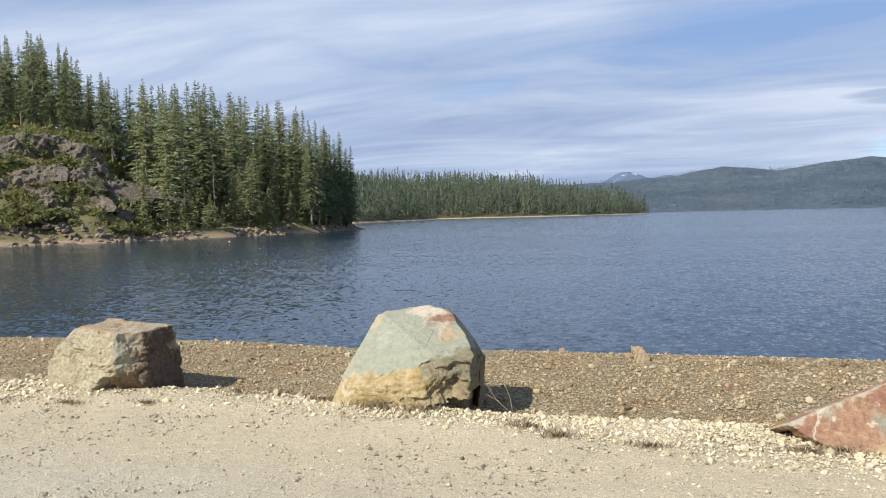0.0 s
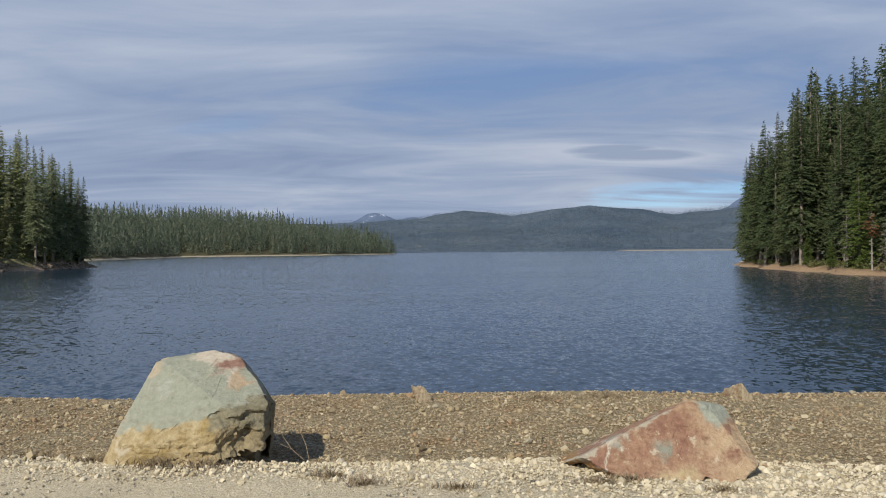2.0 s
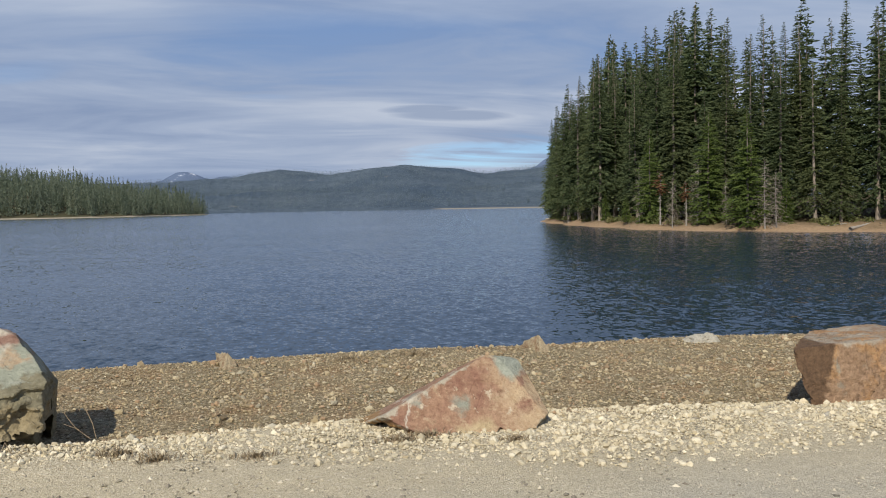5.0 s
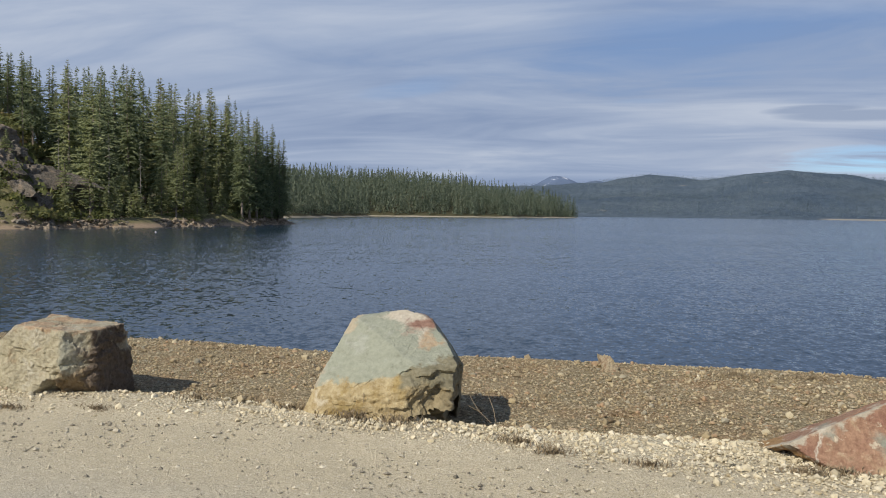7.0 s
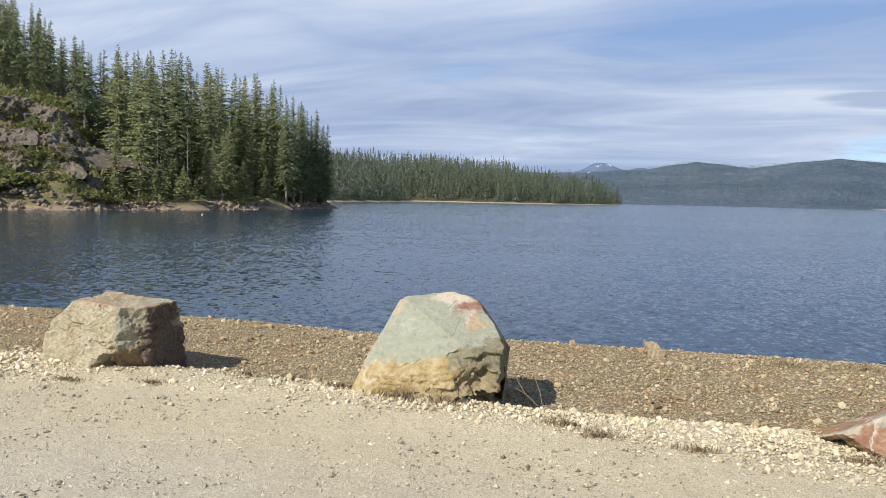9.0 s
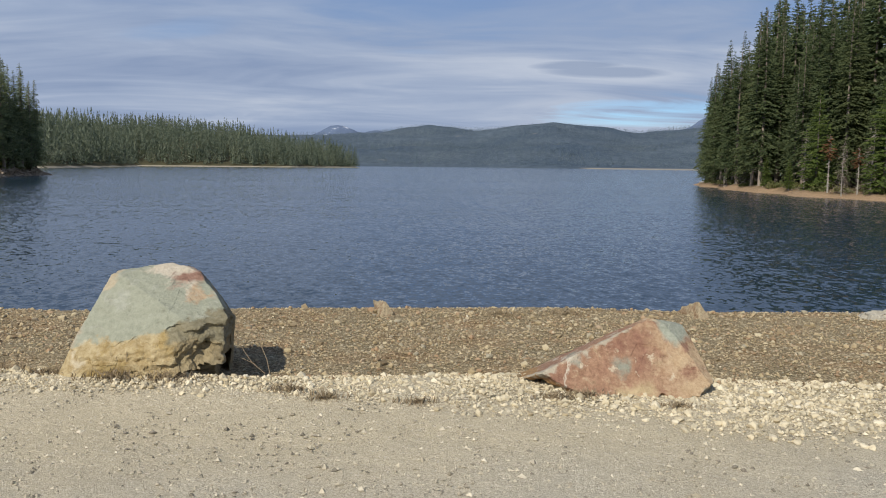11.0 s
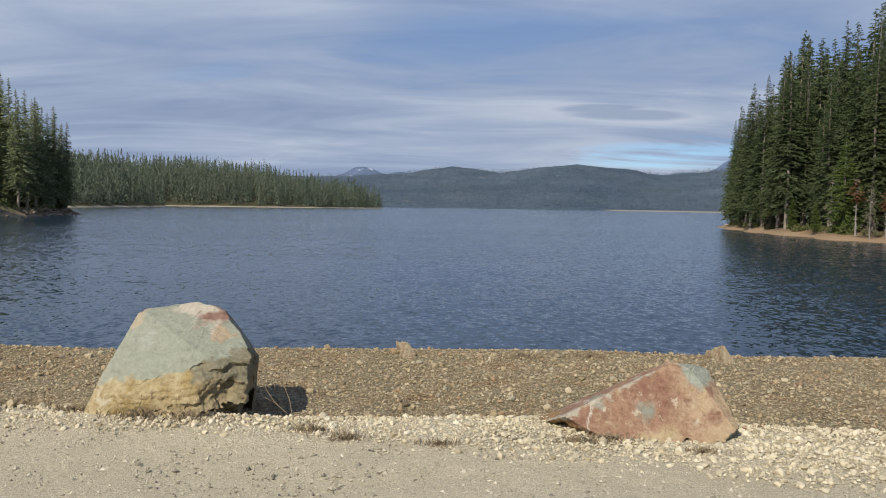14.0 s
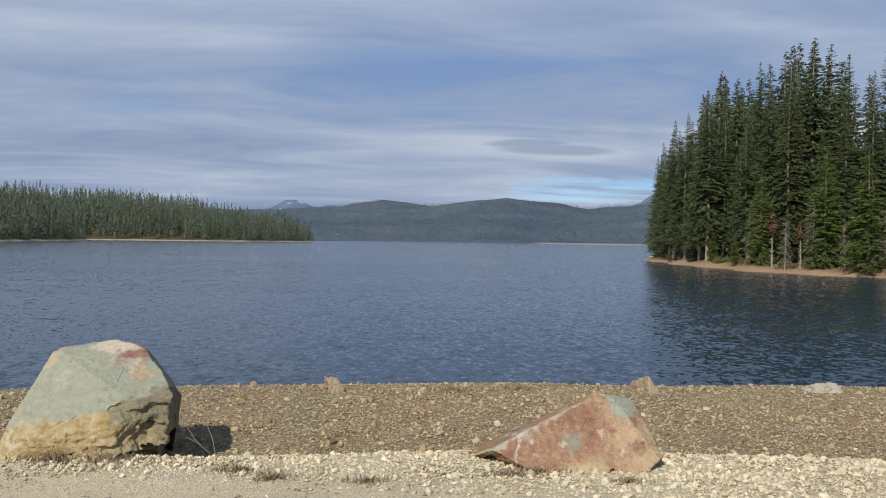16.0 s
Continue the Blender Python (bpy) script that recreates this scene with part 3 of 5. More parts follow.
def boulder_mesh(name, planes, centre, mat, level=6, seed=0.0, rough=0.02, sharp=70.0, size=1.0, slots=()):
    """A block split along planes (point, normal, roughness), its edges worn and its faces chipped."""
    dirs, faces = SPHERES[level]
    c = np.array(centre, float)
    vals, mult = [], []
    for p, n, *k in planes:
        n = np.array(n, float) / np.linalg.norm(n)
        d = (np.array(p, float) - c) @ n
        vals.append(dirs @ n / d)
        mult.append(k[0] if k else 1.0)
    vals = np.array(vals)
    most = vals.max(0)
    r = 1 / (most + np.log(np.exp(sharp * size * (vals - most)).sum(0)) / (sharp * size))
    w = np.exp(12 * size * (vals - most))
    mult = (w * np.array(mult)[:, None]).sum(0) / w.sum(0)
    v = dirs * r[:, None]
    out = np.empty_like(v)
    for i, (d, p) in enumerate(zip(dirs, v)):
        q = Vector(p / size) + Vector((seed, seed * 2, seed * 3))
        warp = noise.noise_vector(q * 2.5) * 0.12
        k = 0.0
        for sc, amp in ((2.6, 1.1), (6.5, 0.8)):
            u = q + warp
            a = noise.voronoi(Vector((u.x * sc, u.y * sc, u.z * sc * 1.6)))[1][0]
            k += amp * ((math.sin(a.x * 12.9 + a.y * 78.2 + a.z * 37.7) * 4375.85) % 1.0 - 0.65)
        k += 0.9 * noise.fractal(q * 4.0, 0.8, 2.1, 5)
        # broken ledges along the bedding of the rough faces
        bed = (q.z * 9.0 - q.x * 1.5 + 2.2 * noise.noise(q * 2.2)) % 1.0
        k += 4.0 * max(0.0, mult[i] - 0.9) * (bed - 0.5) * (0.5 + noise.noise(q * 3.1))
        out[i] = p + d * (k * rough * size * mult[i])
    out = out + c
    for x0, x1, z0, z1, push, deep in slots:
        wave = 0.02 * np.sin(out[:, 0] * 23 + seed) + 0.012 * np.sin(out[:, 0] * 61)
        z = out[:, 2] + wave
        k = sstep(x0, x0 + 0.03, out[:, 0] + 0.02 * np.sin(z * 40)) * sstep(-x1, -x1 + 0.03, -out[:, 0]) * sstep(z0, z0 + 0.05, z) * sstep(-z1, -z1 + 0.012, -z) * (out[:, 1] < 0.25)
        out[:, :2] += (k * deep)[:, None] * np.array(push)
    return mesh_of(name, out, faces, mat, False)


GREEN1, GREEN2 = (0.234, 0.244, 0.186), (0.294, 0.304, 0.236)
B_PLANES = [((0, -0.48, 0.1), (-0.06, -0.98, 0.16), 1.2), ((-0.26, 0.10, 0.73), (-0.12, -0.69, 0.71), 0.22), ((-0.53, -0.29, 0), (-0.90, -0.10, 0.38), 0.45), ((-0.50, -0.34, 0.1), (-0.62, -0.72, 0.30), 0.7),
            ((0.62, -0.04, 0.56), (0.80, 0.20, 0.56), 0.4), ((0.72, -0.2, 0.35), (0.96, 0.10, -0.12), 0.9), ((-0.18, 0, 0.765), (-0.17, 0.02, 0.98), 0.5), ((0.25, 0, 0.83), (0.30, 0.1, 0.94), 0.5),
            ((0.46, -0.43, 0.3), (0.46, -0.86, 0.20), 1.3), ((0.58, -0.40, 0.05), (0.40, -0.45, -0.80), 0.8), ((0, 0.55, 0.3), (0, 0.9, 0.30)), ((0, 0, -0.2), (0, 0, -1)), ((0.18, 0.06, 0.68), (0.10, -0.48, 0.87), 0.45)]
# slots broken out of the ragged corner: box of x and z, push, depth
B_SLOTS = [(0.30, 0.90, 0.33, 0.405, (-0.46, 0.86), 0.030), (0.40, 0.90, 0.10, 0.27, (-0.46, 0.86), 0.030), (0.50, 0.62, 0.08, 0.30, (-0.6, 0.6), 0.045), (0.40, 0.95, -0.3, 0.115, (-0.45, 0.85), 0.20), (-0.15, 0.30, 0.27, 0.31, (0.0, 1.0), 0.018), (0.52, 0.90, 0.47, 0.50, (-0.5, 0.6), 0.02)]


def both(f, g):
    return lambda nt, w, n: mth(nt, "MULTIPLY", f(nt, w, n), g(nt, w, n))


def slant(ax, az, c, width=0.03):
    """Above the line ax * x + az * z = c."""
    return lambda nt, w, n: mth(nt, "MULTIPLY", mth(nt, "SUBTRACT", mth(nt, "ADD", mth(nt, "MULTIPLY", w[0], ax), mth(nt, "MULTIPLY", w[2], az)), c), 1 / width, clamp=True)


B_MAT = m_rock("green_and_ochre_stone", [
    ((0.269, 0.201, 0.098), (0.416, 0.342, 0.201), None),
    ((0.221, 0.151, 0.058), (0.336, 0.256, 0.113), blotch(0.50, 0.62, 3.5, (1, 2, 3))),
    ((0.403, 0.342, 0.235), (0.470, 0.409, 0.296), blotch(0.58, 0.66, 5.0, (4, 7, 3))),
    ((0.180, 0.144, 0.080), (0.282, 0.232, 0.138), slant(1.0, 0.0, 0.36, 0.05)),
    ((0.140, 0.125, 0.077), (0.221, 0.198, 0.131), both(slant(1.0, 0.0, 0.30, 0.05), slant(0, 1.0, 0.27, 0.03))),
    (GREEN1, GREEN2, slant(-0.26, 1.0, 0.315, 0.03)),
    ((0.262, 0.269, 0.219), (0.329, 0.336, 0.275), both(slant(-0.12, 1.0, 0.36, 0.03), blotch(0.56, 0.64, 6.0, (2, 2, 8)))),
    ((0.309, 0.242, 0.167), (0.390, 0.315, 0.229), inside(-0.60, -0.34, 0.20, 0.40, 0.06)),
    ((0.403, 0.349, 0.269), (0.483, 0.436, 0.349), both(slant(0.46, 1.0, 0.765, 0.03), slant(-1, 0, -0.42, 0.04))),
    ((0.309, 0.262, 0.180), (0.390, 0.336, 0.242), both(slant(-0.9, 0.6, 0.61, 0.03), slant(0, 1, 0.62, 0.03))),
    ((0.167, 0.091, 0.067), (0.282, 0.174, 0.127), inside(0.22, 0.47, 0.625, 0.79, 0.05)),
    ((0.309, 0.194, 0.113), (0.390, 0.282, 0.174), inside(0.36, 0.62, 0.575, 0.645, 0.04)),
], None, 22.0, 0.007)


def streak(x0, k, width):
    """A thin line x = x0 + k * z."""
    def f(nt, w, n):
        off = mth(nt, "ABSOLUTE", mth(nt, "SUBTRACT", mth(nt, "SUBTRACT", w[0], mth(nt, "MULTIPLY", w[2], k)), x0))
        return mth(nt, "SUBTRACT", 1.0, mth(nt, "DIVIDE", off, width), clamp=True)
    return f


C_PLANES = [((0.05, -0.40, 0.03), (-0.03, -0.81, 0.59), 0.5), ((0.15, 0, 0.515), (-0.42, 0.22, 0.88), 0.5), ((0.30, 0, 0.50), (0.15, 0.1, 0.98), 0.6),
            ((0.46, 0, 0.45), (0.92, -0.05, 0.36), 0.8), ((0.56, -0.24, 0.06), (0.6, -0.5, -0.6)), ((-0.58, -0.24, 0.11), (-0.45, -0.5, -0.75)),
            ((0, 0.40, 0.2), (0, 0.9, 0.4)), ((0, 0, -0.2), (0, 0, -1)), ((-0.80, 0, 0.12), (-0.95, -0.2, 0.1)), ((0.28, -0.42, 0.1), (0.25, -0.93, 0.1)), ((0.36, -0.08, 0.44), (0.45, -0.55, 0.70), 0.6)]
C_SLOTS = [(-0.95, -0.52, -0.3, 0.085, (0.3, 0.8), 0.12), (0.10, 0.80, -0.3, 0.035, (-0.2, 0.9), 0.08)]
C_MAT = m_rock("red_and_tan_stone", [
    ((0.228, 0.125, 0.080), (0.350, 0.217, 0.141), None),
    ((0.350, 0.243, 0.144), (0.471, 0.357, 0.228), slant(1.0, 0.35, 0.16, 0.28)),
    ((0.190, 0.095, 0.065), (0.281, 0.156, 0.106), blotch(0.50, 0.66, 4.0, (4, 1, 2))),
    ((0.365, 0.262, 0.163), (0.471, 0.361, 0.236), blotch(0.57, 0.68, 6.5, (8, 5, 2))),
    ((0.380, 0.289, 0.167), (0.471, 0.372, 0.228), inside(-0.22, 0.16, 0.0, 0.15, 0.06)),
    ((0.205, 0.209, 0.163), (0.289, 0.293, 0.236), inside(-0.18, 0.0, 0.17, 0.30, 0.05)),
    ((0.213, 0.213, 0.167), (0.304, 0.296, 0.239), inside(-0.47, -0.32, 0.22, 0.30, 0.04)),
    ((0.410, 0.327, 0.228), (0.502, 0.426, 0.319), blotch(0.63, 0.68, 11.0, (5, 3, 1))),
    ((0.243, 0.258, 0.205), (0.342, 0.357, 0.293), inside(0.22, 0.50, 0.38, 0.6, 0.05)),
    ((0.167, 0.179, 0.148), (0.266, 0.274, 0.228), slant(1.0, -1.4, 0.38, 0.05)),
    ((0.198, 0.201, 0.163), (0.274, 0.277, 0.228), slant(-1.0, -0.4, 0.58, 0.05)),
    ((0.258, 0.152, 0.065), (0.350, 0.220, 0.103), slant(-1.0, -1.6, 0.40, 0.04)),
    ((0.350, 0.304, 0.228), (0.441, 0.395, 0.312), slant(-0.42, 0.90, 0.405, 0.02)),
    ((0.456, 0.403, 0.319), (0.517, 0.471, 0.388), streak(-0.57, 0.50, 0.016)),
], None, 30.0, 0.010)
A_PLANES = [((0, -0.43, 0.1), (-0.10, -0.98, 0.13)), ((0.41, -0.35, 0.3), (0.70, -0.70, 0.08), 1.2), ((0.50, 0, 0.3), (0.99, 0.10, 0.05), 1.2),
            ((-0.60, -0.1, 0.2), (-0.93, -0.25, 0.22)), ((0, 0, 0.585), (0.04, 0.02, 1), 0.6), ((0, 0.38, 0.3), (0.1, 0.95, 0.2)),
            ((-0.50, 0, 0.45), (-0.55, -0.15, 0.82)), ((0, 0, -0.2), (0, 0, -1)), ((0.05, -0.42, 0.02), (0.3, -0.7, -0.6)), ((0, -0.41, 0.55), (-0.1, -0.6, 0.8), 0.7)]
A_SLOTS = [(0.10, 0.24, -0.2, 0.15, (0.1, 0.9), 0.12), (0.24, 0.50, -0.1, 0.20, (-0.2, 0.8), 0.03)]
A_MAT = m_rock("tan_and_rust_stone", [
    ((0.333, 0.293, 0.194), (0.477, 0.427, 0.302), None),
    ((0.396, 0.356, 0.261), (0.504, 0.464, 0.360), blotch(0.52, 0.62, 3.5, (5, 5, 1))),
    ((0.270, 0.211, 0.126), (0.378, 0.310, 0.203), blotch(0.58, 0.66, 5.0, (1, 8, 4))),
    ((0.216, 0.158, 0.090), (0.306, 0.234, 0.144), both(slant(1.0, -0.6, 0.12, 0.05), slant(0, -1.0, -0.26, 0.04))),
    ((0.234, 0.230, 0.176), (0.333, 0.324, 0.252), inside(0.26, 0.44, 0.18, 0.57, 0.06)),
    # dark brown right face: its shade is deepened in the colour
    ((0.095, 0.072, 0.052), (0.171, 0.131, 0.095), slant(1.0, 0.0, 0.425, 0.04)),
    ((0.324, 0.221, 0.135), (0.486, 0.360, 0.234), above(2, 0.565, 0.03)),
])
D_PLANES = [((0, -0.48, 0.1), (-0.04, -0.96, 0.26), 0.8), ((-1.02, -0.45, 0.46), (-0.66, 0.68, -0.32), 0.6), ((-0.95, -0.4, 0.47), (-0.04, 0.02, 0.99), 0.7),
            ((0.5, 0, 0.51), (0.25, 0.05, 0.97)), ((0.80, 0, 0.3), (0.95, 0, 0.2)), ((0, 0.40, 0.3), (0.0, 0.9, 0.3)), ((0, 0, -0.2), (0, 0, -1))]
D_MAT = m_rock("rusty_brown_stone", [
    ((0.22, 0.135, 0.08), (0.36, 0.240, 0.15), None),
    ((0.32, 0.18, 0.085), (0.45, 0.275, 0.14), blotch(0.50, 0.60, 3.0, (3, 3, 3))),
    ((0.24, 0.22, 0.17), (0.34, 0.31, 0.24), blotch(0.58, 0.66, 3.5, (7, 1, 3))),
    ((0.32, 0.26, 0.19), (0.42, 0.36, 0.28), slant(-0.04, 1.0, 0.49, 0.03)),
    # left end darkened in the colour, standing in for shade under the lean
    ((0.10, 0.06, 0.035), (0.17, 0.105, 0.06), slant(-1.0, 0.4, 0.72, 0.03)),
])


def boulder(label, planes, centre, mat, at, turn=0.0, seed=0.0, rough=0.022, level=6, size=1.0, slots=()):
    me = boulder_mesh("boulder", planes, centre, mat, level, seed, rough, 130.0, size, slots)
    return put("boulder", me, None, pose(*at, 0, 0, turn), label, "boulder", "boulders lining the beach")


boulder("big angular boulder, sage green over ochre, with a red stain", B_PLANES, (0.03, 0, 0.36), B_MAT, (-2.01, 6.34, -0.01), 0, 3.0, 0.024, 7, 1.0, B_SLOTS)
boulder("low wedge-shaped boulder of mottled red and tan stone", C_PLANES, (0.1, -0.05, 0.2), C_MAT, (1.69, 5.79, -0.02), 0, 7.0, 0.017, 7, 1.0, C_SLOTS)
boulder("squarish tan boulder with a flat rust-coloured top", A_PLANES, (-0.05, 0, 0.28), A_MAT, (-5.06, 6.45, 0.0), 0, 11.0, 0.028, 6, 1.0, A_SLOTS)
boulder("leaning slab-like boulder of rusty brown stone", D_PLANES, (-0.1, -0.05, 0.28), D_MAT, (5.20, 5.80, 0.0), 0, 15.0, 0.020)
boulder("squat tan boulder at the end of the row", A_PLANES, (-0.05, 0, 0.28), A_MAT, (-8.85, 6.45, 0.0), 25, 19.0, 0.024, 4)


def random_planes(rng, sx, sy, sz, n=11):
    out = [((0, 0, -0.25 * sz), (0, 0, -1))]
    for _ in range(n):
        d = rng.normal(size=3)
        d /= np.linalg.norm(d)
        d[2] = abs(d[2]) * 0.9
        s = np.array([sx, sy, sz]) * rng.uniform(0.75, 1.0)
        out.append((tuple(d * s * 0.5), tuple(d / np.array([sx, sy, sz]))))
    return out


PALE_ROCK = m_rock("pale_shore_stone", [((0.26, 0.205, 0.125), (0.40, 0.335, 0.225), None), ((0.18, 0.115, 0.065), (0.29, 0.20, 0.125), blotch(0.5, 0.6, 9, (1, 4, 2)))], None, 40, 0.01)
GREY_ROCK = m_rock("grey_shore_stone", [((0.30, 0.28, 0.23), (0.42, 0.39, 0.32), None)], None, 40, 0.01)


def pointed(w, d, h, lean):
    """Planes of a small upright rock with its tip off centre."""
    return [((0, 0, -0.3 * h), (0, 0, -1)), ((lean * w, 0, h), (-h, -0.2 * w, (0.5 + lean) * w)), ((lean * w, 0, h), (h, -0.1 * w, (0.5 - lean) * w)), ((lean * w, 0, h), (0.05, -h, 0.7 * d)), ((0, 0, h * 0.96), (0.2, 0.7 * h, 0.5 * d)),
            ((-0.46 * w, 0, 0.1 * h), (-1, -0.2, 0.1)), ((0.46 * w, 0, 0.1 * h), (1, -0.15, 0.1))]


def edge_rock(label, at, size, mat, seed, turn=0, lean=None):
    me = boulder_mesh("rock", random_planes(np.random.default_rng(seed), *size) if lean is None else pointed(*size, lean), (0, 0, size[2] * 0.1), mat, 4, seed, 0.09, 60.0, max(size) * 0.5)
    return put("rock", me, None, pose(*at, 0, 0, turn), label, "rock", "rocks on the beach crest")


edge_rock("small pointed tan rock on the beach crest", (-0.13, 9.45, -0.12), (0.21, 0.2, 0.12), PALE_ROCK, 21, 0, -0.05)
edge_rock("small sharp orange-tan rock on the beach crest", (3.58, 9.22, -0.12), (0.19, 0.2, 0.17), PALE_ROCK, 24, 0, -0.12)
edge_rock("flat grey stone on the beach crest", (5.68, 9.02, -0.10), (0.50, 0.3, 0.18), GREY_ROCK, 27)
edge_rock("flat grey stone on the beach", (-7.2, 9.0, -0.12), (0.55, 0.4, 0.16), GREY_ROCK, 30)
edge_rock("small brown stone against the big boulder", (-1.50, 6.06, 0.0), (0.17, 0.13, 0.13), PALE_ROCK, 33)
edge_rock("flat brown stone on the pale gravel", (4.35, 5.1, 0.0), (0.20, 0.14, 0.09), GREY_ROCK, 36)


# ---- trees ----
def trunk_mesh(rng, h, r, mat, sides=7, lean=0.0, stubs=10, low=0.1, high=0.6):
    v, f = [], []
    rings = 7
    bend = rng.uniform(-1, 1, 2) * 0.012 * h
    for j in range(rings):
        u = j / (rings - 1)
        rr = r * ((1 - u) ** 0.85 * 0.96 + 0.02) * (1.25 if j == 0 else 1)
        cx, cy = bend * math.sin(u * 2.6) + np.array([lean * u * h, 0])
        for i in range(sides):
            a = 2 * math.pi * i / sides
            v.append((cx + rr * math.cos(a), cy + rr * math.sin(a), u * h - (0.6 if j == 0 else 0)))
    for j in range(rings - 1):
        for i in range(sides):
            f.append((j * sides + i, j * sides + (i + 1) % sides, (j + 1) * sides + (i + 1) % sides, (j + 1) * sides + i))
    for _ in range(stubs):
        z, a, ln = rng.uniform(low, high) * h, rng.uniform(0, 6.28), rng.uniform(0.5, 1.0) * h * 0.06
        d, k = np.array([math.cos(a), math.sin(a), -0.25]), len(v)
        side = np.array([-math.sin(a), math.cos(a), 0]) * 0.05
        p = np.array([0, 0, z])
        v += [tuple(p + side), tuple(p - side), tuple(p + d * ln), tuple(p + np.array([0, 0, 0.1]))]
        f += [(k, k + 2, k + 3), (k + 3, k + 2, k + 1), (k + 1, k + 2, k)]
    return mesh_of("trunk", v, f, mat)


def crown_mesh(rng, h, low, rmax, mat, whorl=0.55, per=7, sprays=7, size=0.85, droop=0.35, shape=0.8, ragged=0.3, thin=0.38):
    """Whorls of drooping limbs, each feathered on both sides with folded sprays of needles."""
    zs = np.arange(low, h - 0.2, whorl)
    z0 = np.repeat(zs, per) + rng.uniform(-0.6, 0.6, len(zs) * per) * whorl
    z0 = np.minimum(z0, h - 0.1)
    f = np.clip((z0 - low) / (h - low), 0, 1)
    # some years' limbs are longer, some sides are thinner
    az = rng.uniform(0, 2 * np.pi, len(z0))
    year = 1 + 0.07 * np.sin(z0 * 2.1 + rng.uniform(0, 6)) + 0.14 * np.sin(az * 2 + z0 * 0.6 + rng.uniform(0, 6))
    span = rmax * np.minimum((1 - f) ** shape, 0.60 + f * 3) * (1 + rng.uniform(-1, 1, len(z0)) * ragged) * year + 0.10
    keep = rng.uniform(size=len(z0)) > 0.10
    z0, f, span, az = z0[keep], f[keep], span[keep], az[keep]
    count = np.clip(np.ceil(sprays * (0.22 + 0.85 * span / rmax)), 2, sprays)
    j = np.arange(sprays)[None, :]
    live = j < count[:, None]
    s = np.clip((j + 0.75 + rng.uniform(-0.4, 0.4, live.shape)) / count[:, None], 0.08, 1.05)
    reach = s * span[:, None]
    rise = (0.30 * f[:, None] + 0.08 - droop * (1.15 - 0.7 * f[:, None]) * s) * reach
    a = az[:, None] + rng.uniform(-0.16, 0.16, reach.shape)
    p = np.stack([reach * np.cos(a), reach * np.sin(a), z0[:, None] + rise], -1)[live]
    side = np.where(rng.uniform(size=a.shape) < 0.5, -1, 1) * rng.uniform(0.15, 1.15, a.shape) * np.where(s > 0.9, 0.35, 1)
    ang = (a + side)[live]
    n = len(p)
    ln = size * rng.uniform(0.6, 1.4, n) * (0.20 + 0.80 * np.minimum(1, (span[:, None] * np.ones_like(s))[live] / (0.70 * rmax)))
    wd = ln * rng.uniform(0.75, 1.25, n) * thin
    tilt = rng.uniform(-0.60, 0.12, n)
    u = np.stack([np.cos(ang) * np.cos(tilt), np.sin(ang) * np.cos(tilt), np.sin(tilt)], -1)
    v = np.stack([-np.sin(ang), np.cos(ang), rng.uniform(-0.6, 0.6, n)], -1)
    sag = np.stack([0 * ln, 0 * ln, -0.5 * wd], -1)
    mid = p - u * ln[:, None] * 0.05
    q = np.stack([p - u * ln[:, None] * 0.5, mid + v * wd[:, None] * 0.5 + sag, p + u * ln[:, None] * 0.5, mid - v * wd[:, None] * 0.5 + sag], 1)
    faces = np.arange(4 * n).reshape(n, 4)
    tri = np.concatenate([faces[:, [0, 1, 2]], faces[:, [0, 2, 3]]])
    return mesh_of("crown", q.reshape(-1, 3), tri, mat)


def row_tree(rng, h, mat):
    """Crown and trunk of a tree in the rows behind."""
    crown = crown_mesh(rng, h, rng.uniform(0.12, 0.30) * h, 0.125 * h, mat, 0.52, 7, 7, 1.0, 0.38, 0.84, 0.28, 0.42)
    return crown, trunk_mesh(rng, h, 0.011 * h, BARK, 5, 0, 4, 0.2, 0.45)


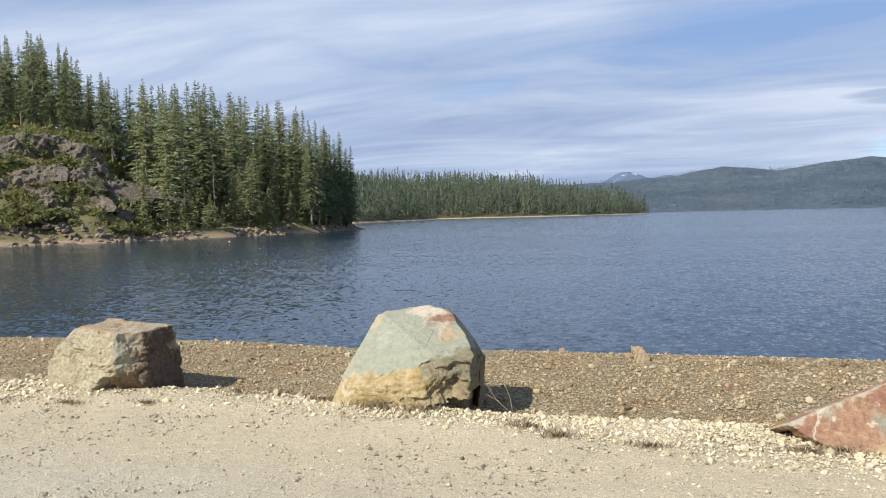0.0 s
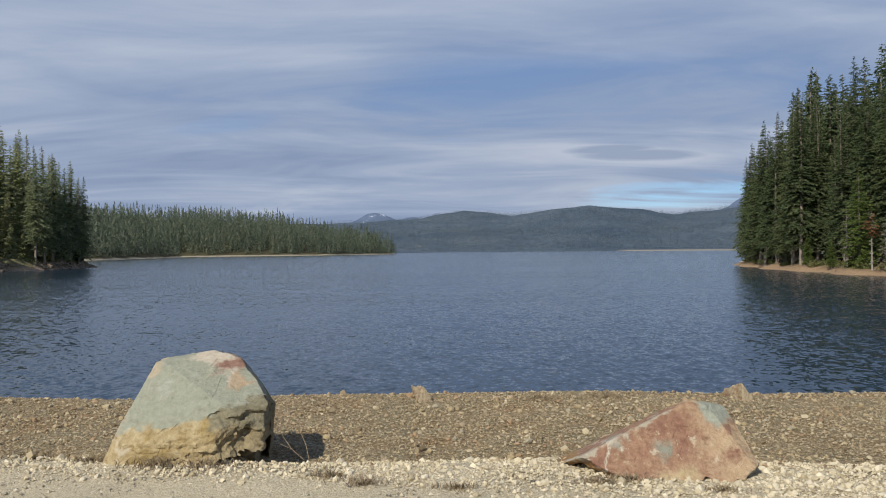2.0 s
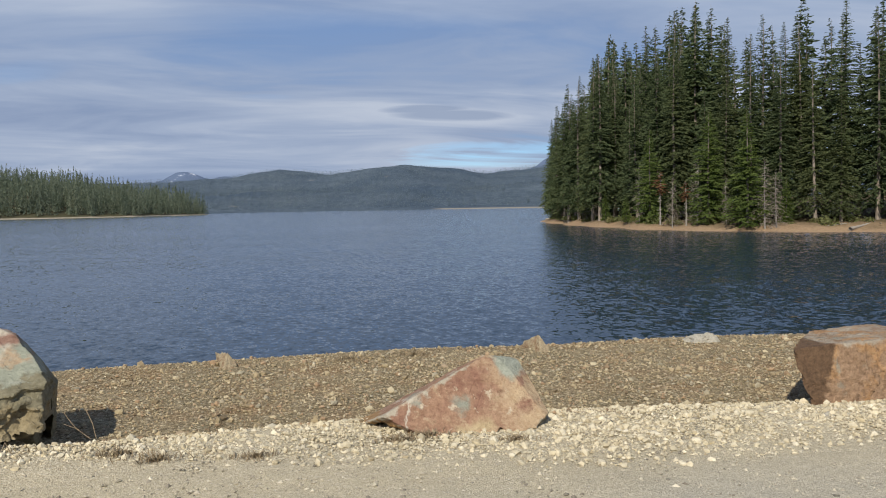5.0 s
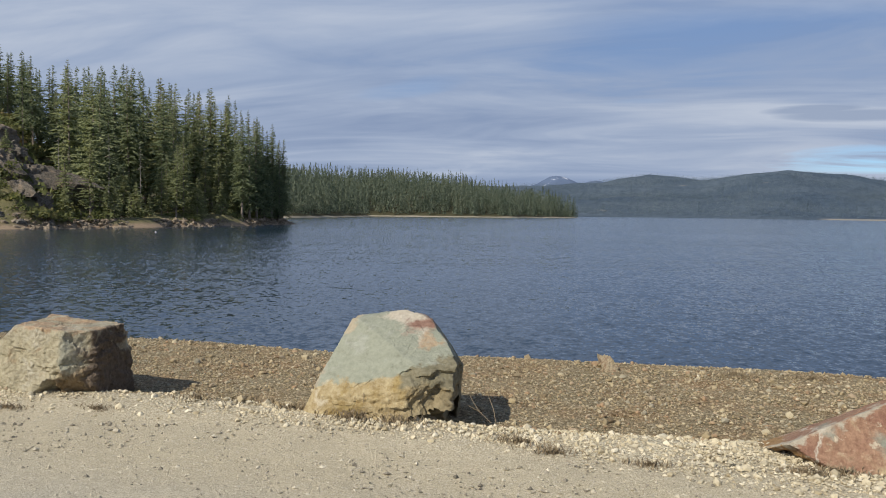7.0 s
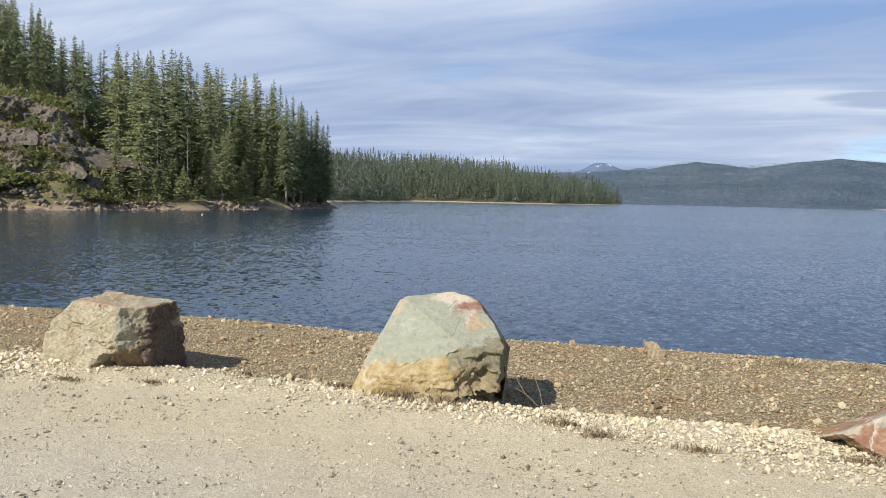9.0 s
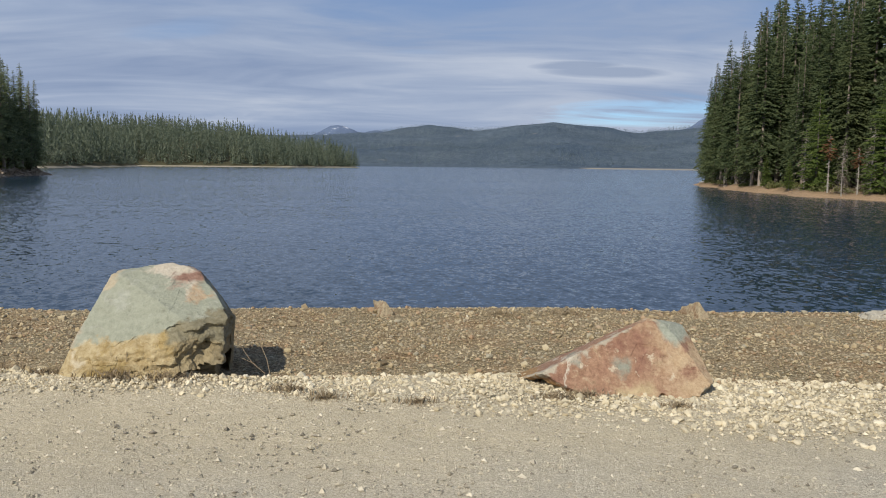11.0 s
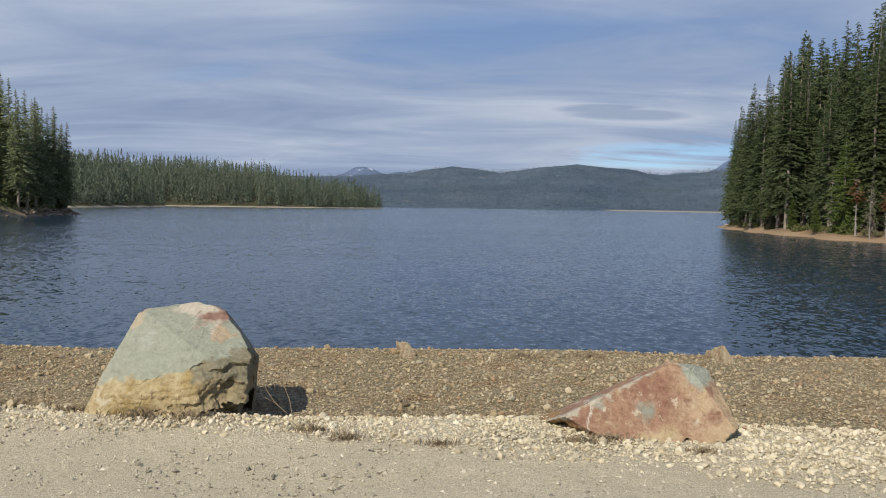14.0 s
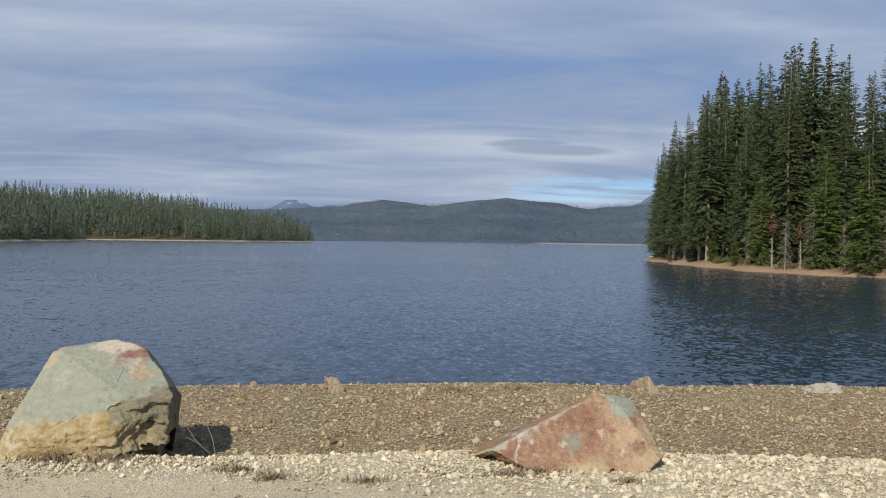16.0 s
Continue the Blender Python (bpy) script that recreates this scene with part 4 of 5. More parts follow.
def make_tree(rng, spec, label, group):
    kind, h = spec
    root = tagged(new("tree"), label, "tree", group)
    if kind == "fir":
        tr = trunk_mesh(rng, h, 0.011 * h, BARK, 7, 0, 24, 0.04, 0.3)
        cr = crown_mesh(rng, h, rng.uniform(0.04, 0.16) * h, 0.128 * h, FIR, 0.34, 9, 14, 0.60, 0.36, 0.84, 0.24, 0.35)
    elif kind == "young":
        tr = trunk_mesh(rng, h, 0.013 * h, BARK, 6, 0, 4, 0.05, 0.2)
        cr = crown_mesh(rng, h, 0.03 * h, 0.19 * h, FIR_YOUNG, 0.26, 10, 13, 0.50, 0.22, 0.85, 0.20, 0.30)
    elif kind == "tall":
        tr = trunk_mesh(rng, h, 0.011 * h, BARK, 6, 0, 14, 0.1, 0.45)
        cr = crown_mesh(rng, h, rng.uniform(0.05, 0.22) * h, 0.122 * h, FIR_BRIGHTENED, 0.38, 8, 11, 0.74, 0.36, 0.82, 0.26, 0.37)
    elif kind == "pine":
        tr = trunk_mesh(rng, h, 0.013 * h, BARK, 6, 0, 12, 0.1, 0.4)
        cr = crown_mesh(rng, h, rng.uniform(0.06, 0.20) * h, 0.135 * h, PINE, 0.42, 7, 10, 0.74, 0.18, 0.76, 0.32, 0.38)
    elif kind == "small_pine":
        tr = trunk_mesh(rng, h, 0.015 * h, BARK, 6, 0, 6, 0.05, 0.3)
        cr = crown_mesh(rng, h, 0.08 * h, 0.20 * h, PINE, 0.36, 8, 8, 0.6, 0.15, 0.85, 0.40, 0.42)
    elif kind == "bare":
        tr = trunk_mesh(rng, h, 0.010 * h, SNAG, 6, 0, 20, 0.05, 0.95)
        cr = crown_mesh(rng, h, 0.06 * h, 0.15 * h, BARK, 0.34, 5, 6, 0.62, 0.62, 0.7, 0.35, 0.07)
    elif kind == "rust":
        tr = trunk_mesh(rng, h, 0.014 * h, SNAG, 6, 0, 60, 0.05, 0.95)
        cr = crown_mesh(rng, h, 0.60 * h, 0.13 * h, RUST, 0.40, 6, 5, 0.6, 0.35, 0.8, 0.4)
    else:
        tr = trunk_mesh(rng, h, 0.007 * h, SNAG, 6, 0.01, 40, 0.2, 0.95)
        cr = None
    put("trunk", tr, root)
    if cr:
        put("crown", cr, root)
    return root


def height_at(fn, poly, x, y):
    sd = signed(poly, np.array([x]), np.array([y]))
    return float(fn(np.array([x]), np.array([y]), sd)[0]), float(sd[0])


LABELS = {"fir": "tall dark green fir with a narrow drooping crown", "young": "young bright green fir at the water's edge",
          "tall": "tall slim conifer with a partly bare trunk", "pine": "olive green pine with an open crown",
          "small_pine": "small bushy pine on the rocky slope", "bare": "dead grey conifer with bare drooping branches", "rust": "small dying conifer with rust-red needles", "snag": "dead grey standing tree trunk"}


class Stand:
    """Trees of a few grown forms, set down again and again with their own turn and size."""

    def __init__(self, seed, group, needles):
        self.rng, self.group, self.forms, self.used = np.random.default_rng(seed), group, {}, []
        self.back_v, self.back_f, self.back_k = [], [], []
        self.needles = needles
        self.rows = [row_tree(self.rng, 27.0, needles) for _ in range(5)]

    def add(self, kind, h, x, y, z):
        r = self.rng
        many = {"fir": 6, "tall": 6, "pine": 4, "young": 3, "small_pine": 3, "snag": 3, "rust": 1, "bare": 2}[kind]
        forms = self.forms.setdefault(kind, [])
        ref = {"fir": 28.0, "tall": 27.0, "pine": 22.0, "young": 14.0, "small_pine": 9.0, "snag": 20.0, "rust": 8.0, "bare": 9.0}[kind]
        s = h / ref
        m = pose(x, y, z, r.uniform(-1, 1), r.uniform(-1, 1), r.uniform(0, 360))
        if len(forms) < many:
            ob = make_tree(r, (kind, ref), LABELS[kind], self.group)
            forms.append(ob)
            ob.scale = (s * r.uniform(0.9, 1.1), s * r.uniform(0.9, 1.1), s)
            ob.matrix_basis = m @ Matrix.Diagonal((*ob.scale, 1))
            return ob
        src = forms[int(r.integers(len(forms)))]
        ob = copy_thing(src, m)
        ob.scale = (s * r.uniform(0.85, 1.15), s * r.uniform(0.85, 1.15), s)
        return ob

    def behind(self, h, x, y, z):
        """A tall tree of the rows behind, which are joined in one mesh."""
        r, s = self.rng, h / 27.0
        src = self.rows[int(r.integers(len(self.rows)))]
        m = np.array(pose(x, y, z, r.uniform(-1, 1), r.uniform(-1, 1), r.uniform(0, 360)))
        for k, me in enumerate(src):
            v = np.empty(len(me.vertices) * 3)
            me.vertices.foreach_get("co", v)
            v = v.reshape(-1, 3) * (s * r.uniform(0.9, 1.1), s * r.uniform(0.9, 1.1), s)
            first = sum(len(q) for q in self.back_v)
            self.back_v.append(v @ m[:3, :3].T + m[:3, 3])
            for p in me.polygons:
                self.back_f.append([i + first for i in p.vertices])
                self.back_k.append(k)

    def join_back(self, label):
        me = mesh_of("back_woods", np.concatenate(self.back_v), self.back_f, self.needles)
        me.materials.append(BARK)
        me.polygons.foreach_set("material_index", self.back_k)
        put("back_woods", me, None, None, label, "woods", "", "stuff")

    def free(self, x, y, gap):
        if any((x - a) ** 2 + (y - b) ** 2 < gap * gap for a, b in self.used):
            return False
        self.used.append((x, y))
        return True


def canopy(azs, els, az, x, y, z):
    """Height of a tree that reaches the canopy there."""
    return 1.62 + math.hypot(x, y) * math.tan(radians(float(np.interp(az, azs, els)))) - z


RIGHT_AZ, RIGHT_EL = [20.8, 21.8, 22.5, 23.4, 25.5, 27.3, 29.2, 31, 32.5, 34, 35.8, 37, 45, 54], [5.5, 7.8, 8.9, 9.4, 11.9, 11.8, 13, 13.6, 13.3, 12, 12.8, 13.3, 14, 14]
LEFT_AZ, LEFT_EL = [-51, -44.6, -43.2, -41.8, -40.8, -38.8, -36.4, -34, -32, -28, -26.5, -24.7, -23.8, -22.5], [12.2, 12.1, 11.8, 10.9, 10, 9.0, 9.45, 9.15, 8.5, 7.85, 7.1, 6.35, 5.5, 4.0]


def plant_right():
    st = Stand(11, "trees on the low point", FIR)
    for kind, h, az, r in (("young", 15.0, 31.75, 111), ("young", 15.0, 34.2, 107), ("young", 13.5, 27.9, 119), ("rust", 7.6, 28.6, 116), ("rust", 6.0, 30.3, 113), ("young", 6.0, 36.6, 108), ("young", 5.0, 24.9, 135), ("young", 4.5, 26.3, 126), ("bare", 8.5, 27.2, 120), ("bare", 7.0, 29.4, 113.5), ("bare", 9.5, 31.0, 111), ("bare", 6.5, 32.9, 109), ("bare", 9.0, 35.3, 106), ("bare", 7.5, 36.0, 105.5), ("bare", 6.0, 23.6, 146)):
        x, y = r * math.sin(radians(az)), r * math.cos(radians(az))
        st.used.append((x, y))
        st.add(kind, h, x, y, height_at(right_z, RIGHT, x, y)[0] - 0.1)
    for k in range(15):
        az = 21.15 + 0.24 * k
        spots = []
        for r in np.arange(100, 186, 1.5):
            x, y = r * math.sin(radians(az)), r * math.cos(radians(az))
            z, sd = height_at(right_z, RIGHT, x, y)
            if 2.6 < sd < 7:
                spots.append((x, y, z))
        for x, y, z in spots[::3][:3]:
            if st.free(x, y, 2.6):
                st.add("fir", canopy(RIGHT_AZ, RIGHT_EL, az, x, y, z) * st.rng.uniform(0.78, 1.0), x, y, z - 0.1)
    n = 0
    for _ in range(6000):
        x, y = st.rng.uniform(52, 150), st.rng.uniform(50, 190)
        az = math.degrees(math.atan2(x, y))
        if not 21.1 < az < 54:
            continue
        z, sd = height_at(right_z, RIGHT, x, y)
        if not 3.0 < sd < 22 or not st.free(x, y, 2.9 if sd < 13 else 3.5):
            continue
        h = min(max(canopy(RIGHT_AZ, RIGHT_EL, az, x, y, z), 8), 42) * (1 - 0.26 * st.rng.uniform()) * (1.0 if sd > 7 else st.rng.uniform(0.65, 1.0))
        v = st.rng.uniform()
        kind = "snag" if v < 0.04 and sd < 12 else "fir"
        if sd > 11.5:
            st.behind(h, x, y, z - 0.1)
        else:
            st.add(kind, h * (0.5 if kind == "snag" else 1), x, y, z - 0.1)
        n += 1
        if n > 225:
            break
    st.join_back("close rows of tall conifers behind the shore trees")


def plant_left():
    st = Stand(23, "trees on the rocky hillside", FIR_BRIGHTENED)
    for k in range(14):
        az = -23.15 - 0.25 * k
        spots = []
        for r in np.arange(150, 232, 1.5):
            x, y = r * math.sin(radians(az)), r * math.cos(radians(az))
            z, sd = height_at(left_z, LEFT, x, y)
            if 2.6 < sd < 8:
                spots.append((x, y, z))
        for x, y, z in spots[::3][:3]:
            if st.free(x, y, 2.8):
                st.add("tall", canopy(LEFT_AZ, LEFT_EL, az, x, y, z) * st.rng.uniform(0.86, 1.02), x, y, z - 0.2)
    # lower trees along the waterside, with boughs to the ground
    n = 0
    for _ in range(4000):
        x, y = st.rng.uniform(-125, -84), st.rng.uniform(105, 215)
        az = math.degrees(math.atan2(x, y))
        z, sd = height_at(left_z, LEFT, x, y)
        if not -38.5 < az < -23.6 or not 3.2 < sd < 10 or not st.free(x, y, 3.4):
            continue
        st.add("small_pine" if n % 3 else "pine", st.rng.uniform(5, 12) if n % 3 else st.rng.uniform(12, 19), x, y, z - 0.2)
        n += 1
        if n > 48:
            break
    n = 0
    for _ in range(9000):
        x, y = st.rng.uniform(-230, -84), st.rng.uniform(85, 225)
        az = math.degrees(math.atan2(x, y))
        if not -51 < az < -22.6:
            continue
        z, sd = height_at(left_z, LEFT, x, y)
        rocky = az < -38.0 and sd < (42 if az < -40.5 else 30)
        if not 5.0 < sd < (74 if az < -41 else 50) or not st.free(x, y, 10.0 if rocky else 4.8 if sd < 16 else 5.6):
            continue
        u = st.rng.uniform()
        if rocky:
            kind, h = ("small_pine", st.rng.uniform(3.5, 8)) if u < 0.85 else ("pine", st.rng.uniform(12, 17))
        elif u < 0.05:
            kind, h = "snag", st.rng.uniform(12, 18)
        else:
            near = sd < 14
            kind = "pine" if u < (0.72 if near else 0.42) else "tall"
            h = min(max(canopy(LEFT_AZ, LEFT_EL, az, x, y, z), 8), 38) * (1.05 - 0.27 * st.rng.uniform() ** 1.4) * (st.rng.uniform(0.6, 0.95) if near and st.rng.uniform() < 0.5 else 1.0)
        if sd > 24 and not rocky:
            st.behind(h, x, y, z - 0.2)
        else:
            st.add(kind, h, x, y, z - 0.2)
        n += 1
        if n > 285:
            break
    st.join_back("close rows of tall conifers up the hillside")


plant_right()
plant_left()


# far woods: small ragged cones, past counting
def woods(name, pts, heights, mat, label, sprays=26, girth=0.15):
    """Pointed crowns of loose sprays, a few dozen to a tree."""
    rng = np.random.default_rng(len(pts))
    n = len(pts)
    f = rng.uniform(0, 1, (n, sprays)) ** 1.35
    f[:, 0] = 0.97
    a = rng.uniform(0, 6.28, (n, sprays))
    wide = rng.uniform(0.75, 1.25, (n, 1))
    rad = girth * heights[:, None] * wide * (1 - f) ** 0.9 * rng.uniform(0.45, 1.05, f.shape)
    c = np.stack([pts[:, 0, None] + rad * np.cos(a), pts[:, 1, None] + rad * np.sin(a), pts[:, 2, None] + heights[:, None] * (0.06 + 0.92 * f)], -1)
    ln = heights[:, None] * girth * wide * (0.18 + 0.20 * (1 - f)) * rng.uniform(0.7, 1.3, f.shape)
    out = np.stack([np.cos(a), np.sin(a), -0.35 + 0 * a], -1)
    side = np.stack([-np.sin(a), np.cos(a), rng.uniform(-0.5, 0.5, a.shape)], -1)
    drop = np.array([0, 0, 1.0]) * (heights[:, None] * rng.uniform(0.014, 0.034, f.shape))[..., None]
    spin = np.where(rng.uniform(size=f.shape) < 0.5, 1, -1)[..., None]
    q = np.stack([c + out * ln[..., None] * 0.6 - drop, c + side * spin * ln[..., None] * 0.7 - drop * 0.4, c - out * ln[..., None] * 0.2 - side * spin * ln[..., None] * 0.35 + drop * 1.6], 2).reshape(-1, 3)
    faces = np.arange(n * sprays * 3).reshape(-1, 3)
    return put(name, mesh_of(name, q, faces, mat), None, None, label, "woods", "", "stuff")


SPIT_AZ, SPIT_EL = [-28, -23, -18.7, -16.3, -13.5, -11, -8, -5.2, -3.9, -3.25, -2.6], [3.7, 3.55, 3.38, 3.3, 3.1, 2.98, 2.65, 2.3, 1.85, 1.55, 1.2]


def plant_spit():
    r = np.random.default_rng(31)
    x, y = r.uniform(-560, -36, 26000), r.uniform(385, 1060, 26000)
    az = np.degrees(np.arctan2(x, y))
    sd = signed(SPIT, x, y)
    ok = (sd > 2.5) & (az > -27) & (sd < 190) & ((sd < 60) | (r.uniform(size=len(x)) < 0.5))
    x, y, sd = x[ok][:4300], y[ok][:4300], sd[ok][:4300]
    z = spit_z(x, y, sd) - 0.5
    tall = (r.uniform(12, 24, len(x)) + 7 * r.uniform(size=len(x)) ** 3) * np.where(sd < 9, 0.8, 1)
    el = np.interp(np.degrees(np.arctan2(x, y)), SPIT_AZ, SPIT_EL)
    tall = np.minimum(tall, 1.62 + np.hypot(x, y) * np.tan(np.radians(el)) * r.uniform(0.86, 1.03, len(x)) - z)
    ok = tall > 7
    x, y, z, tall = x[ok], y[ok], z[ok], tall[ok]
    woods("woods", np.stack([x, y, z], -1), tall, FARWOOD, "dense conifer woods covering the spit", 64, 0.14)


def plant_far():
    r = np.random.default_rng(41)
    n = 30000
    az = r.uniform(-8, 30, n)
    rad = 1200 + 1750 * r.uniform(size=n)
    z = hill_z(az, rad)
    top = 2700 + 250 * np.sin(az * 0.35 + 1)
    ok = (z > 1.0) & (rad < top + 60) & ((az < 21.5) | (rad > 2000))
    az, rad, z = az[ok], rad[ok], z[ok]
    p = np.stack([rad * np.sin(np.radians(az)), rad * np.cos(np.radians(az)), z - 2.0], -1)
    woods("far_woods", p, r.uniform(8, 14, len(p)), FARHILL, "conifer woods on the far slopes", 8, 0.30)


# needle colours carry the same blue-grey haze as the slopes under them
FARHILL = m_foliage("hazed_slope_needles", (0.125, 0.168, 0.215), (0.235, 0.285, 0.325), (0.26, 0.285, 0.28), 0.008, 0.5)
plant_spit()
plant_far()


# ---- rocks and brush on the far shores ----
CRAG = m_rock("grey_crag", [((0.092, 0.078, 0.061), (0.208, 0.180, 0.142), None), ((0.168, 0.124, 0.086), (0.272, 0.208, 0.148), blotch(0.55, 0.65, 0.6, (2, 2, 2)))], None, 3.0, 0.12)
CRAG_PALE = m_rock("pale_crag", [((0.17, 0.135, 0.095), (0.33, 0.27, 0.20), None)], None, 3.0, 0.1)


RUBBLE = m_rock("rusty_rubble", [((0.12, 0.085, 0.06), (0.27, 0.20, 0.14), None), ((0.10, 0.095, 0.08), (0.22, 0.20, 0.17), blotch(0.48, 0.56, 0.4, (6, 2, 2)))], None, 3.0, 0.1)


def crag(az, dist, w, h, mat, seed, label):
    x, y = dist * math.sin(radians(az)), dist * math.cos(radians(az))
    z = height_at(left_z, LEFT, x, y)[0]
    me = boulder_mesh("crag", random_planes(np.random.default_rng(seed), w, w * 0.8, h, 13), (0, 0, 0.1 * h), mat, 4, seed, 0.12, 40.0, w * 0.5)
    return put("crag", me, None, pose(x, y, z - 0.1 * h, 0, 0, seed * 40), label, "rock outcrop", "outcrops on the hillside")


for i, (az, dist, w, h) in enumerate(((-46.5, 178, 11, 9), (-45.0, 180, 13, 10), (-43.4, 183, 12, 9), (-47.9, 172, 9, 8), (-42.0, 181, 11, 9), (-40.9, 178, 10, 8), (-41.4, 171, 9, 7), (-39.9, 173, 9, 7),
                                    (-39.2, 166, 8, 6), (-44.3, 170, 9, 7), (-46.0, 166, 8, 6), (-48.4, 168, 9, 7), (-42.8, 173, 8, 6), (-43.1, 164, 7, 5), (-40.4, 165, 7, 5), (-38.9, 172, 6, 5))):
    crag(az, dist, w, h, CRAG, 50 + i, "weathered grey and rust rock outcrop among brush")
crag(-38.5, 152.5, 3.2, 4.6, CRAG_PALE, 70, "pale upright rock at the waterline")


def brush_mesh(rng, r, h, mat, n=170):
    d = rng.normal(size=(n, 3))
    d /= np.linalg.norm(d, axis=1)[:, None]
    d[:, 2] = np.abs(d[:, 2])
    p = d * rng.uniform(0.55, 1.0, (n, 1)) * np.array([r, r, h]) * (1 + 0.25 * np.sin(4 * d[:, :1] + 3 * d[:, 1:2]))
    a, b = rng.normal(size=(n, 3)), rng.normal(size=(n, 3))
    s = rng.uniform(0.12, 0.28, (n, 1)) * r * 0.8
    a, b = a / np.linalg.norm(a, axis=1)[:, None] * s, b / np.linalg.norm(b, axis=1)[:, None] * s * 0.7
    q = np.stack([p - a, p - b, p + a, p + b], 1).reshape(-1, 3)
    return mesh_of("bush", q, np.arange(4 * n).reshape(n, 4), mat)


def plant_brush():
    r = np.random.default_rng(61)
    forms = [brush_mesh(r, 1.0, 0.8, SHRUB) for _ in range(4)]
    n = 0
    for _ in range(5000):
        x, y = r.uniform(-190, -84), r.uniform(88, 215)
        az = math.degrees(math.atan2(x, y))
        z, sd = height_at(left_z, LEFT, x, y)
        if not -50 < az < (-37.5 if n < 210 else -23) or not 2.5 < sd < (44 if az < -38 else 10):
            continue
        s = r.uniform(1.2, 3.6) if az < -38 else r.uniform(0.9, 3.0)
        put("bush", forms[n % 4], None, pose(x, y, z - 0.1, 0, 0, r.uniform(0, 360)) @ Matrix.Diagonal((s, s, s * r.uniform(0.7, 1.1), 1)), "low olive green bush on the slope", "bush", "bushes on the hillside")
        n += 1
        if n >= 295:
            break
    n = 0
    for _ in range(4000):
        x, y = r.uniform(50, 110), r.uniform(50, 175)
        az = math.degrees(math.atan2(x, y))
        z, sd = height_at(right_z, RIGHT, x, y)
        if not 20.5 < az < 52 or not 2.2 < sd < 5.5:
            continue
        s = r.uniform(0.5, 1.3)
        put("bush", forms[n % 4], None, pose(x, y, z - 0.1, 0, 0, r.uniform(0, 360)) @ Matrix.Diagonal((s, s, s * r.uniform(0.7, 1.3), 1)), "low brownish bush at the foot of the trees", "bush", "bushes on the low point")
        n += 1
        if n >= 90:
            break


plant_brush()


def shore_stones(name, poly, fn, box, n, seed, mat, label, lo=0.2, hi=0.9, deep=3.5):
    r = np.random.default_rng(seed)
    x, y = r.uniform(box[0], box[1], n * 40), r.uniform(box[2], box[3], n * 40)
    sd = signed(poly, x, y)
    ok = (sd > -1.5) & (sd < deep)
    x, y, sd = x[ok][:n], y[ok][:n], sd[ok][:n]
    z = fn(x, y, sd)
    scatter(name, np.stack([x, y, z], -1), r.uniform(lo, hi, len(x)) ** 2, mat, label, seed)


OCTA = (np.array([(1, 0, 0), (-1, 0, 0), (0, 1, 0), (0, -1, 0), (0, 0, 1), (0, 0, -1)], float), [(0, 2, 4), (2, 1, 4), (1, 3, 4), (3, 0, 4), (2, 0, 5), (1, 2, 5), (3, 1, 5), (0, 3, 5)])


def stone_batch(pts, rad, seed, flat=0.6, form=None):
    r = np.random.default_rng(seed)
    v0, f0 = form or SPHERES[1]
    n, k = len(pts), len(v0)
    v = v0[None] * r.uniform(0.58, 1.18, (n, k, 1)) * np.stack([np.ones(n), r.uniform(0.6, 0.95, n), r.uniform(flat - 0.2, flat + 0.2, n)], -1)[:, None]
    a, t = r.uniform(0, 6.28, n), r.uniform(-0.35, 0.35, n)
    ct, s_t = np.cos(t)[:, None], np.sin(t)[:, None]
    vy, vz = v[..., 1] * ct - v[..., 2] * s_t, v[..., 1] * s_t + v[..., 2] * ct
    ca, sa = np.cos(a)[:, None], np.sin(a)[:, None]
    vx, vy = v[..., 0] * ca - vy * sa, v[..., 0] * sa + vy * ca
    out = np.stack([vx, vy, vz], -1) * rad[:, None, None] + pts[:, None]
    f = np.array(f0)[None] + (np.arange(n) * k)[:, None, None]
    return out.reshape(-1, 3), f.reshape(-1, 3)


def scatter(name, pts, rad, mat, label, seed, flat=0.6, cut=0.0):
    """Stones under the size cut are plain eight-sided chips."""
    v, f = stone_batch(pts[rad >= cut], rad[rad >= cut], seed, flat)
    if (rad < cut).any():
        v2, f2 = stone_batch(pts[rad < cut], rad[rad < cut], seed + 1, flat, OCTA)
        v, f = np.concatenate([v, v2]), np.concatenate([f, f2 + len(v)])
    return put(name, mesh_of(name, v, f, mat), None, None, label, "stones", "", "stuff")


shore_stones("shore_rocks", LEFT, left_z, (-125, -80, 85, 225), 1500, 71, CRAG_PALE, "pale broken rocks along the far waterline", 0.3, 0.95)
shore_stones("slope_rubble", LEFT, left_z, (-190, -96, 88, 150), 1500, 73, RUBBLE, "rusty broken rock strewn over the slope", 0.3, 1.1, 30)
shore_stones("shore_rocks", RIGHT, right_z, (50, 95, 45, 175), 260, 72, CRAG_PALE, "stones along the bare shore", 0.1, 0.5)

# ---- gravel on the beach ----
def spread(r, n, x0, x1, y0, y1):
    return r.uniform(x0, x1, n), r.uniform(y0, y1, n)


